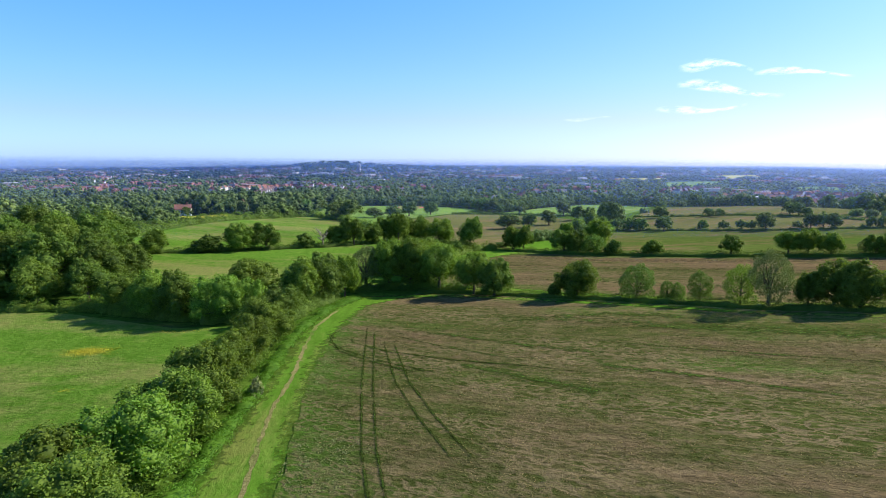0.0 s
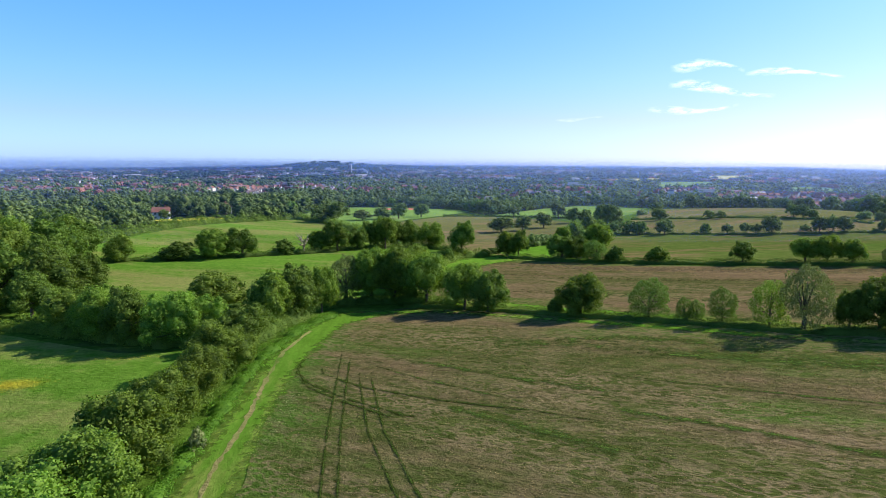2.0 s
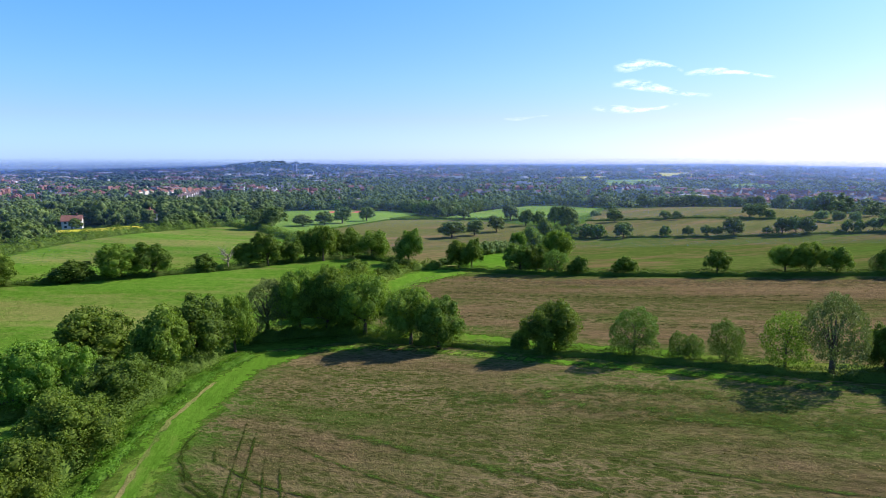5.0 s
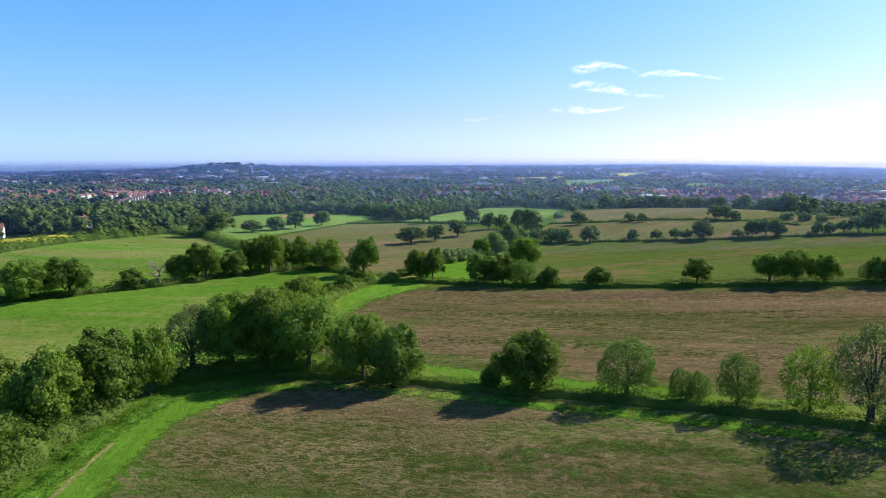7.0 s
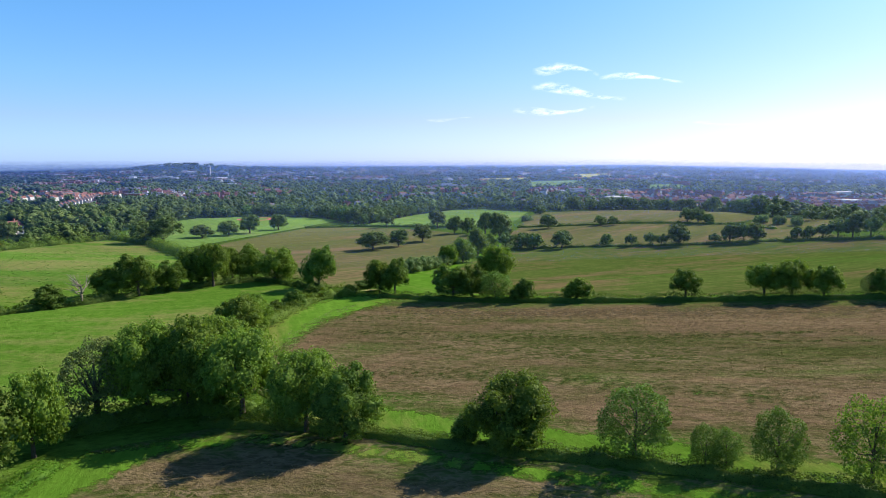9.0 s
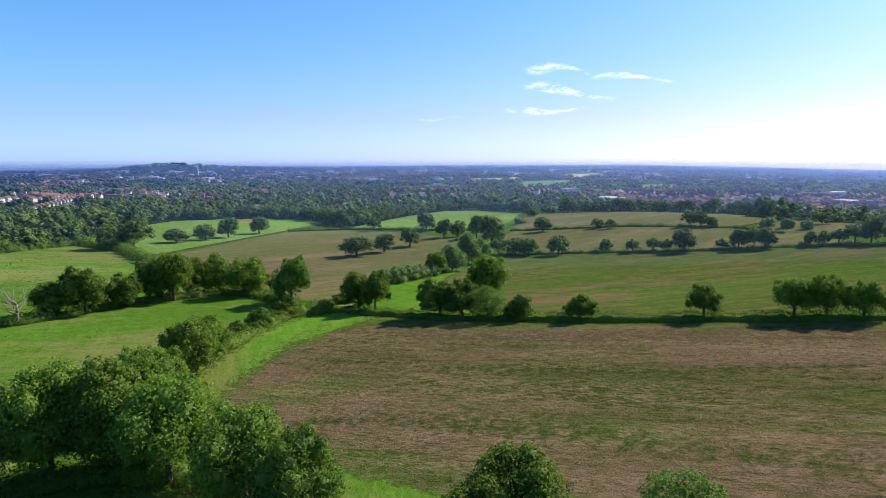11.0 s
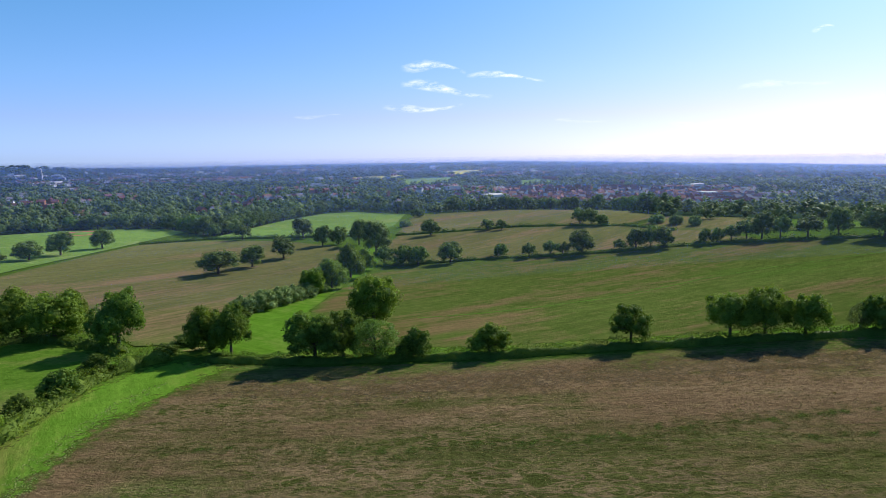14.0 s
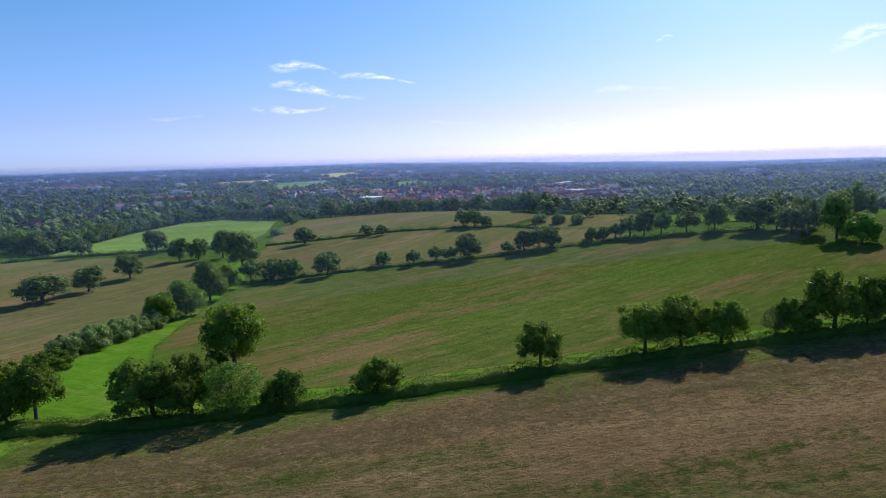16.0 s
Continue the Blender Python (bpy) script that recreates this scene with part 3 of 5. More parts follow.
field("field_hill", "rising green pasture with a faint footpath", [(40, 250), (58, 243), (74, 231), (99, 218), (120, 206), (152, 184), (240, 130), (290, 190), (255, 232), (238, 262), (224, 282), (206, 302), (180, 318), (160, 329), (142, 343), (124, 352), (104, 361), (94, 366), (72, 336), (52, 300)], M_HILL)
field("field_fallow", "brown fallow field with three trees", [(6, 284), (16, 280), (24, 286), (27, 302), (44, 326), (68, 352), (90, 395), (100, 440), (78, 500), (40, 547), (-4, 563), (-33, 505), (-69, 421), (-66, 410), (-58, 372), (-30, 340), (0, 300)], M_FALLOW, 0.2)
field("field_strip", "long narrow brown field between two hedges", [(104, 367), (124, 357), (142, 348), (160, 334), (180, 323), (206, 307), (224, 288), (236, 320), (228, 370), (214, 398), (194, 425), (168, 442), (136, 462), (116, 430), (104, 396)], M_FALLOW, 0.2)
field("field_top", "dull brown field under the far hedge", [(138, 470), (168, 447), (196, 430), (216, 402), (230, 372), (262, 380), (290, 460), (258, 560), (228, 610), (206, 620), (170, 540)], M_FALLOW, 0.3)
field("field_pitch", "pale mown playing field", [(36, 566), (92, 520), (126, 484), (158, 530), (196, 620), (214, 660), (206, 790), (168, 800), (105, 700)], M_PITCH, 0.35)
field("field_sports", "pale mown sports field with a running track", [(-10, 566), (-36, 508), (-72, 430), (-92, 456), (-124, 486), (-138, 610), (-120, 722), (-60, 742), (4, 695), (20, 640)], M_PITCH, 0.35)
field("field_ridge", "sunlit yellow-green field behind the hill trees", [(252, 290), (256, 272), (262, 252), (284, 266), (292, 300), (290, 322), (262, 312)], M_MEADOW, 0.3)
field("field_end", "brown field end between hedge and hill trees", [(236, 316), (246, 288), (252, 296), (260, 316), (284, 326), (290, 345), (264, 378), (234, 366), (230, 340)], M_FALLOW, 0.26)
field("field_lane", "bright green grass lane between hedge and willows", [(23, 266), (38.5, 252), (51.5, 300), (71.5, 336.5), (93, 367), (103, 394), (112, 425), (104, 430), (92, 400), (68, 347), (46, 318), (30, 300), (22, 282)], M_GRASS, 0.16, rim=2.0)
field("field_left", "open green grass field beside the tree belt", [(-136, 216), (-114, 186), (-98, 158), (-72, 160), (-50, 170), (-36, 180), (-19, 200), (-10, 236), (10, 262), (0, 276), (-14, 300), (-22, 302), (-44, 290), (-66, 268.5), (-92, 252.5), (-112, 241.5), (-140, 230)], M_MEADOW, 0.12)
field("field_left_far", "rough green field behind the hedge trees", [(-160, 268), (-138, 232), (-96, 250), (-64, 280), (-36, 302), (-30, 330), (-50, 360), (-70, 410), (-90, 446), (-122, 474), (-148, 420), (-156, 350)], M_MEADOW, 0.15)
field("field_meadow", "lush green meadow with yellow flowers", [(-150, 150), (-109, 146), (-92, 139), (-74, 131), (-60, 131), (-50, 122), (-46, 100), (-44, 76), (-42, 40), (-40, -20), (-110, -20), (-180, 60), (-180, 120)], M_MEADOW, 0.1)
field("field_margin", "bright green grass margin beside the tree belt", [(-31, 169), (-14, 171), (0, 163), (13, 154), (20, 150), (20, 147), (0, 159), (-18, 163), (-27.5, 151), (-30, 122), (-29.2, 97), (-26.5, 74), (-23.5, 52), (-18, 10), (-14, -60), (-40, -60), (-38, 20), (-37, 60), (-39, 100), (-41, 124), (-39, 150), (-34, 166)], M_MARGIN, 0.16, 2.5, rim=8.0)
field("field_margin_second", "green grass margin along the second hedge", [(24, 262), (20, 268), (8, 266), (-2, 257), (-11, 239), (-18, 217), (-20, 198), (-5, 199), (-1, 213), (8, 232), (24, 247), (31, 253)], M_MARGIN, 0.17, 2.5, rim=13.0)
field("verge_hedge", "strip of green grass behind the hedge", [(12, 158), (27, 146), (46, 132), (62, 117.5), (80, 106.5), (128, 74), (132, 82), (82, 115), (64, 126), (47, 141), (28, 156), (14, 170), (2, 178), (-2, 168)], M_MARGIN, 0.17, 2.5, rim=4.5)
FRONT = [(-6, 169), (0, 165), (12, 156), (27, 144), (46, 130), (62, 115.5), (80, 104.5), (100, 91), (128, 71)]
field("verge_front", "strip of green grass at the foot of the hedge", [(x - 0.9, y - 1.2) for x, y in FRONT] + [(x - 3.4, y - 4.8) for x, y in FRONT[::-1]], M_MARGIN, 0.175, 2.5, rim=3.4)
field("verge_hill", "strip of green grass behind the second hedge", [(30, 256), (42, 247), (57, 239), (72, 229.5), (97, 217), (118, 204.5), (150, 182), (180, 161), (182, 168), (154, 188), (121, 211), (100, 223), (75, 236), (59, 249), (46, 258)], M_MARGIN, 0.17, 2.5, rim=3.0)
strip("footpath", "worn pale earth footpath through green grass", [(-24, -10), (-27, 30), (-28.5, 52), (-31, 66), (-32.9, 78.3), (-33.4, 90.4), (-34.6, 101)], 0.75, M_TRODDEN, 0.2, "path", 0.7)
strip("footpath", "faint trodden footpath fading into green grass", [(-34.6, 101), (-36.1, 112), (-37.6, 128), (-36, 146)], 0.7, M_TRODDEN, 0.2, "path", 0.8, 2)

# ---- hedges ----
HEDGE_1 = [(-16, 174), (0, 166), (12, 157), (20, 150), (27, 145), (36, 139), (46, 131), (56, 122.5), (62, 116.5), (69, 113), (80, 105.5), (100, 92), (130, 72)]
HEDGE_2 = [(22, 260), (30, 255), (42, 246), (57, 238), (72, 228.5), (97, 216), (118, 203.5), (130, 195), (140, 188), (150, 181), (180, 160), (215, 138)]
HEDGE_3 = [(96, 367), (107, 362), (126, 353), (144, 341.5), (160, 328), (179, 316), (199, 305), (214, 291), (226, 275), (240, 254)]
HEDGE_4 = [(136, 466), (168, 445), (195, 428), (214, 400), (228, 370), (228, 336)]
hedge("field_hedge", "low dark green clipped field hedge", HEDGE_1, 1.7, 2.5, M_HEDGE, 11, 190, 0.2, 0.25)
hedge("field_hedge", "low dark green field hedge with trees in it", HEDGE_2, 2.1, 2.9, M_HEDGE, 12, 150, 0.24, 0.22)
hedge("field_hedge", "thin dark hedge with gaps", HEDGE_3, 1.6, 2.2, M_HEDGE, 13, 26, 0.45, 0.6)
hedge("field_hedge", "thin dark far hedge", HEDGE_4, 1.7, 2.4, M_HEDGE, 14, 20, 0.5, 0.5)
hedge("overgrown_hedge", "tall overgrown hedge of mixed bushes", [(-20, 196), (-19, 208), (-15, 222), (-8, 240), (0, 258), (8, 266), (14, 268)], 3.0, 4.4, M_OAK, 15, 100, 0.36, 0.5)
hedge("nettle_bank", "bright green nettles along the foot of the tree belt", [(-36, 40), (-37.5, 66), (-38.5, 90), (-40.5, 112), (-41, 126), (-39, 150), (-34, 164)], 0.8, 3.4, M_NETTLE, 16, 150, 0.22, 0.8, "nettles")
hedge("overgrown_hedge", "dark overgrown hedge below field trees", [(-140, 234), (-112, 245), (-92, 256), (-66, 272), (-44, 294), (-20, 306), (-4, 290), (4, 278)], 2.4, 4.5, M_HEDGE, 17, 55, 0.45, 0.5)
hedge("overgrown_hedge", "dense hedge between meadow and wood", [(-160, 152), (-128, 150), (-106, 150), (-90, 145), (-66, 137)], 2.4, 4.5, M_OAK, 18, 130, 0.34, 0.5)
hedge("field_hedge", "broad hedge on the far side of the green field", [(-168, 272), (-160, 345), (-152, 420), (-124, 478), (-92, 449), (-68, 400), (-46, 352), (-22, 338)], 3.2, 6.5, M_OAK, 19, 110, 0.6, 0.7)
hedge("thicket", "dense green thicket under the tree belt", [(-44, 20), (-45, 60), (-46, 100), (-48, 128), (-46, 146), (-42, 162)], 4.0, 7.4, M_DARK, 21, 260, 0.3, 0.4, "thicket")
hedge("thicket", "dense green thicket between meadow and green field", [(-104, 150.5), (-84, 143), (-66, 136.5), (-50, 139)], 3.2, 7.6, M_OAK, 22, 300, 0.3, 0.6, "thicket")
hedge("thicket", "dark undergrowth below the corner clump", [(-38, 174), (-28, 180), (-18, 181), (-8, 176), (0, 168)], 3.0, 6.0, M_DARK, 23, 190, 0.32, 0.5, "thicket")
hedge("field_hedge", "dark hedge along the playing field", [(-8, 556), (36, 560), (92, 514), (126, 480)], 2.2, 3.5, M_HEDGE, 20, 24, 0.6, 0.4)

# ---- trees ----
tree_kind("o", "oak_tree", "broad green oak in full summer leaf", M_OAK, 101, low=0.1)
tree_kind("p", "oak_tree", "rounded oak with dense mid-green leaves", M_OAK, 102, count=20, low=0.06)
tree_kind("q", "oak_tree", "spreading oak with billowing green boughs", M_OAK, 112, count=14, low=0.08)
tree_kind("d", "oak_tree", "dark green oak with a heavy crown", M_DARK, 103, count=15, low=0.08)
tree_kind("n", "oak_tree", "full green oak with fine dense leaves", M_OAK, 116, count=18, low=0.06, leaves=11000, size=0.26)
tree_kind("m", "oak_tree", "broad oak of warm green with fine leaves", M_OAK, 117, count=15, low=0.08, leaves=11000, size=0.26)
tree_kind("y", "elder_bush", "elder bush with heads of cream flowers", M_ELDER, 118, low=-0.1, count=9, leaves=1500, height=3.0, width=3.0, size=0.16, thick=0.08)
tree_kind("x", "oak_tree", "dark green oak with fine dense leaves", M_DARK, 120, count=15, low=0.08, leaves=10000, size=0.26)
tree_kind("z", "oak_tree", "open oak with its trunk and limbs in view", M_OAK, 121, low=0.2, count=13, gaps=0.08, fork=0.3, leaves=9000, size=0.27)
tree_kind("v", "oak_tree", "bright green oak in fresh leaf", M_BRIGHT, 119, count=15, low=0.05, leaves=8000, size=0.27)
tree_kind("e", "oak_tree", "dark oak with a broken, uneven crown", M_DARK, 113, count=12, low=0.1, gaps=0.1)
tree_kind("t", "oak_tree", "oak with a bare trunk showing below its crown", M_OAK, 104, low=0.2, count=15, gaps=0.05, fork=0.3)
tree_kind("u", "oak_tree", "dark field oak with a short bare trunk", M_DARK, 114, low=0.2, count=13, fork=0.28)
tree_kind("k", "oak_tree", "young oak with bright leaves in loose tiers", M_OAK, 115, low=0.06, count=12, core=False, gaps=0.1, leaves=9000, size=0.25, thick=0.26, fork=0.3)
tree_kind("a", "ash_tree", "light green young ash with a loose crown", M_ASH, 105, leaves=11000, size=0.21, low=0.03, core=False, count=22, thick=0.2, width=7.5)
tree_kind("g", "ash_tree", "tall grey-green tree with thin foliage and bare limbs", M_GREY, 106, leaves=11000, size=0.24, low=0.14, core=False, count=26, thick=0.46)
tree_kind("b", "bush", "rounded dark green hedge bush", M_HEDGE, 107, low=-0.15, count=16, leaves=3200, height=5.0, width=5.0, size=0.24, thick=0.12)
tree_kind("w", "willow_bush", "silvery grey-green willow bush", M_WILLOW, 108, low=-0.15, count=16, leaves=3800, height=5.0, width=7.0, size=0.23, thick=0.12)
tree_kind("f", "oak_tree", "oak standing far off in a field", M_WOODS, 109, leaves=2300, size=0.4, count=16, low=0.12)
tree_kind("h", "oak_tree", "open-crowned oak with its trunk in view", M_WOODS, 110, leaves=2300, size=0.4, low=0.22, count=14, gaps=0.05, fork=0.3)
tree_kind("l", "lime_tree", "pale green tree in full leaf", M_ASH, 111, leaves=2300, size=0.4, count=16, low=0.06)

row_of_trees("bnaaaak", [(22.4, 150.9, 4.1, 4.3), (27.7, 147.1, 9.8, 11.0), (41.0, 138.6, 9.0, 8.4), (46.5, 132.6, 5.2, 3.6), (48.9, 132.2, 4.7, 3.4), (52.8, 128.8, 7.5, 5.5), (59.7, 123.7, 8.9, 7.4)], "trees along the near hedge", 1)
tree("g", 62.7, 117.4, 12.4, 9.0, 40, "trees along the near hedge")
row_of_trees("xnm", [(71.1, 117.4, 7.3, 5.5), (75.3, 115.4, 9.6, 9.6), (76.7, 109.3, 10.0, 10.2)], "trees along the near hedge", 2)
row_of_trees("xzzmzgz", [(6.8, 159.7, 10.6, 10.2), (1.0, 164.5, 12.2, 11.0), (-9.6, 174.8, 14.6, 13.0), (-19.0, 180.5, 16.4, 14.6), (-26.0, 181.6, 15.5, 12.5), (-33.4, 180.2, 13.8, 11.0), (-14, 185, 14.5, 11)], "clump at the field corner", 3)
row_of_trees("podqenmnvvd", [(-62.5, 159.6, 12.1, 15.1), (-47.1, 150.7, 14.0, 12.6), (-43.6, 160.9, 13.5, 13.3), (-38.0, 168.0, 12.5, 8.2), (-47.9, 134.3, 9.5, 11.9), (-46.0, 116.1, 9.7, 11.8), (-44.3, 101.2, 9.6, 10.1), (-44.8, 90.5, 9.8, 9.4), (-63.7, 137, 11.8, 12.9), (-57.4, 137.5, 10.4, 9.3), (-75.1, 139, 12.3, 12.2)], "tree belt", 4)
row_of_trees("nmvmnmqv", [(-43.2, 78.9, 11.2, 12.0), (-43.4, 68, 10.6, 12.6), (-43.6, 58.3, 10.9, 13.4), (-49.4, 50.1, 10.9, 13.0), (-43.8, 45.8, 10.4, 12.4), (-44.8, 34.0, 10.2, 12.4), (-96.3, 150, 10.0, 12.0), (-84.8, 144.5, 11.6, 13.6)], "tree belt", 5)
row_of_trees("dxdepddedo", [(-128.8, 170.1, 18.2, 20.0), (-141.6, 171.2, 18.0, 19.2), (-116.4, 173.7, 15.3, 17.0), (-112.7, 183.3, 12.8, 13.5), (-150.1, 205.7, 17.7, 18.3), (-143.7, 220.0, 17.5, 18.0), (-132.2, 196.2, 15.6, 16.2), (-160.3, 185.0, 18.2, 18.0), (-148.2, 240.5, 13.7, 15.0), (-165.0, 229.2, 16.8, 17.8)], "wood beside the meadow", 6)
row_of_trees("pdedodpdedod", [(-150, 178, 17, 17), (-172, 190, 18, 18), (-185, 210, 18, 19), (-172, 212, 17, 17), (-160, 252, 15, 16), (-182, 240, 17, 18), (-200, 226, 18, 18), (-195, 255, 17, 18), (-176, 268, 15, 16), (-112, 160, 12, 13), (-126, 158, 13, 14), (-142, 160, 14, 15)], "wood beside the meadow", 26)
row_of_trees("vpvbbbd", [(-19.3, 205.8, 10.7, 11.0), (-16.2, 220.4, 11.0, 10.8), (-13.4, 232.4, 8.6, 9.0), (-9.1, 242.4, 4.6, 5.3), (-4.6, 250.8, 5.7, 7.0), (0.3, 263.0, 4.9, 6.5), (-17.4, 197.8, 11.2, 10.2)], "trees in the overgrown hedge", 27)
row_of_trees("fhffhf", [(234.5, 238.5, 9.1, 9.3), (250, 226, 13.2, 11.6), (262, 214, 14.9, 12.5), (246, 240, 10.4, 9.2), (240.2, 245.9, 5.8, 7.7), (240, 205, 12, 11)], "trees on the hill", 28)
row_of_trees("bpdedqpoqod", [(-75.2, 267.3, 6.6, 9.1), (-62.3, 283.3, 9.0, 12.0), (-54.5, 282.1, 13.4, 13.0), (-46.5, 291.0, 10.2, 11.6), (-41.3, 298.0, 12.4, 11.0), (-33.9, 296.6, 15.1, 12.0), (-29.0, 308.4, 12.1, 9.6), (-22.3, 311.2, 13.0, 13.0), (-13.1, 300.8, 12.5, 13.5), (-10.0, 311.2, 11.4, 8.7), (2.7, 284.0, 14.1, 12.1)], "trees along the green field", 7)
row_of_trees("obpd", [(-131.1, 238.0, 10.3, 11.9), (-112.6, 245.4, 7.6, 13.0), (-98.8, 251.9, 11.8, 14.1), (-90.0, 257.5, 12.0, 14.4)], "trees along the green field", 8)
row_of_trees("fffffffff", [(-72.0, 488.3, 8.5, 15.5), (-57.6, 503.2, 10.0, 15.4), (-45.6, 519.1, 13.3, 16.1), (-27.5, 544.9, 12.0, 15.0), (-89.0, 460.8, 15.7, 22.1), (-97.3, 454.2, 13.3, 16.7), (31.7, 402.1, 10.2, 18.6), (47.1, 413.0, 10.0, 12.9), (64.1, 430.5, 10.6, 12.3)], "oaks in the fallow field", 9)
row_of_trees("deaqbouzztpd", [(42.6, 248.4, 10.2, 12.2), (47.8, 245.3, 10.2, 9.4), (53.6, 240.9, 8.6, 10.0), (60.8, 265.4, 13.3, 12.6), (60.5, 237.2, 6.7, 6.9), (74.3, 230.0, 6.5, 8.4), (100.0, 217.6, 7.7, 8.1), (116.0, 207.8, 8.8, 9.1), (121.0, 204.0, 9.5, 8.8), (126.2, 199.5, 8.4, 8.3), (22.4, 269.0, 10.6, 9.7), (26.8, 264.2, 11.5, 9.0)], "trees along the second hedge", 10)
row_of_trees("gdtuo", [(134.3, 194.3, 5.6, 4.5), (136.0, 191.5, 7.1, 6.9), (142.0, 188.1, 10.6, 9.9), (145.6, 184.5, 8.9, 6.5), (149.6, 182.5, 9.1, 6.9)], "trees along the second hedge", 11)
row_of_trees("wwwwww", [(34.0, 307.6, 5.6, 9.0), (39.0, 310.6, 6.4, 9.8), (44.7, 315.2, 6.0, 9.0), (49.7, 318.6, 5.2, 8.4), (54.6, 322.0, 4.8, 7.6), (59.6, 327.2, 4.5, 6.6)], "willow bushes along the lane", 12)
row_of_trees("poffhllf", [(65.8, 332.7, 10.5, 11.0), (76.8, 348.8, 13.5, 11.3), (104.7, 404.6, 16.4, 14.7), (108.2, 448.2, 13.7, 11.2), (98.4, 373.2, 8.1, 8.7), (104.0, 364.0, 8.3, 8.6), (109.0, 359.6, 7.9, 8.5), (121.0, 352.8, 8.8, 10.7)], "trees along the lane", 13)
row_of_trees("lhhhfhfhf", [(141.8, 347.4, 6.0, 6.2), (149.7, 337.1, 6.1, 6.1), (158.3, 333.9, 6.2, 6.6), (161.3, 329.7, 5.7, 5.5), (167.0, 324.6, 9.7, 11.2), (181.0, 318.3, 4.7, 5.6), (185.9, 314.2, 8.5, 8.9), (190.5, 311.1, 9.3, 6.7), (194.2, 308.0, 8.4, 8.4)], "trees along the third hedge", 14)
row_of_trees("llhhfhhffhfl", [(207.8, 300.0, 6.2, 4.9), (211.8, 297.8, 6.0, 4.5), (218.2, 296.6, 6.1, 7.9), (222.2, 292.8, 8.4, 8.9), (225.3, 288.6, 10.5, 8.8), (229.5, 283.9, 8.7, 7.6), (235.0, 276.7, 7.8, 9.7), (238.1, 267.2, 10.3, 9.4), (241.1, 253.0, 11.4, 16.0), (232.7, 232.5, 11.0, 9.0), (227.5, 222.3, 13.4, 10.2), (219.6, 212.7, 8.5, 9.5)], "trees along the third hedge", 15)
row_of_trees("www", [(241, 362, 5, 8), (242, 350, 5, 7), (243, 339, 5, 6)], "pale bushes behind the far hedge", 29)
row_of_trees("ffffflhffllw", [(150.1, 445.0, 9.0, 12.0), (180.8, 432.7, 6.1, 8.6), (185.4, 424.6, 5.8, 6.7), (219.8, 397.7, 9.0, 9.6), (222.0, 390.7, 8.9, 8.9), (224.0, 383.8, 5.8, 6.4), (54.3, 537.8, 10.3, 11.2), (89.1, 511.7, 12.8, 14.4), (90.5, 460.9, 11.5, 11.2), (99.5, 460.2, 10.0, 9.1), (194.0, 578.6, 7.7, 11.9), (157.8, 508.8, 4.9, 8.8)], "trees of the far fields", 16)


def dead_tree(x, y, height):
    """A dead tree: bleached trunk and bare forked limbs."""
    rng = np.random.default_rng(5)
    v, f = [], []

    def add(pts, rad):
        a, b = tube(pts, rad, 6)
        n = len(v)
        v.extend(a)
        f.extend(tuple(i + n for i in g) for g in b)

    add([(0, 0, -0.3), (0.1, 0, height * 0.3), (0.2, 0.1, height * 0.6)], [0.5, 0.36, 0.2])
    for i in range(18):
        a = rng.uniform(0, 6.28)
        z = height * rng.uniform(0.3, 0.6)
        r = height * rng.uniform(0.25, 0.5)
        tip = (math.cos(a) * r, math.sin(a) * r, z + height * rng.uniform(0.1, 0.42))
        mid = (tip[0] * 0.5 + 0.3, tip[1] * 0.5, z + (tip[2] - z) * 0.35)
        add([(0.15, 0, z), mid, tip], [0.2, 0.13, 0.04])
        add([mid, (tip[0] * 0.8 + rng.uniform(-1, 1), tip[1] * 0.8 + rng.uniform(-1, 1), tip[2] + 0.6)], [0.08, 0.02])
    ob = new("dead_tree", mesh_of("dead_tree", v, f, M_DEAD, flat=False))
    ob.matrix_basis = pose(x, y, float(land(x, y)))
    return tagged(ob, label="bleached dead tree with bare branches", category="tree")


dead_tree(-67.4, 270.9, 9.5)


row_of_trees("bb", [(13.5, 272.5, 2.6, 5.5), (17.5, 279.5, 2.4, 6.5)], "bushes by the gateway", 30)
tree("y", -37.4, 84.5, 3.2, 2.4, 20, "bushes beside the footpath")
row_of_trees("bqob", [(56.6, 262.5, 5.6, 5.4), (58.8, 327.5, 8.6, 9.5), (86.0, 362.0, 9.5, 9.0), (31.0, 297.5, 4.6, 7.0)], "trees along the lane", 33)
row_of_trees("ff", [(-198.5, 419.0, 7.0, 8.0), (-218.0, 431.0, 9.0, 10.0)], "trees beside the house", 34)
tree("l", 3.5, 312.0, 5.6, 5.0, 70, "oaks in the fallow field")


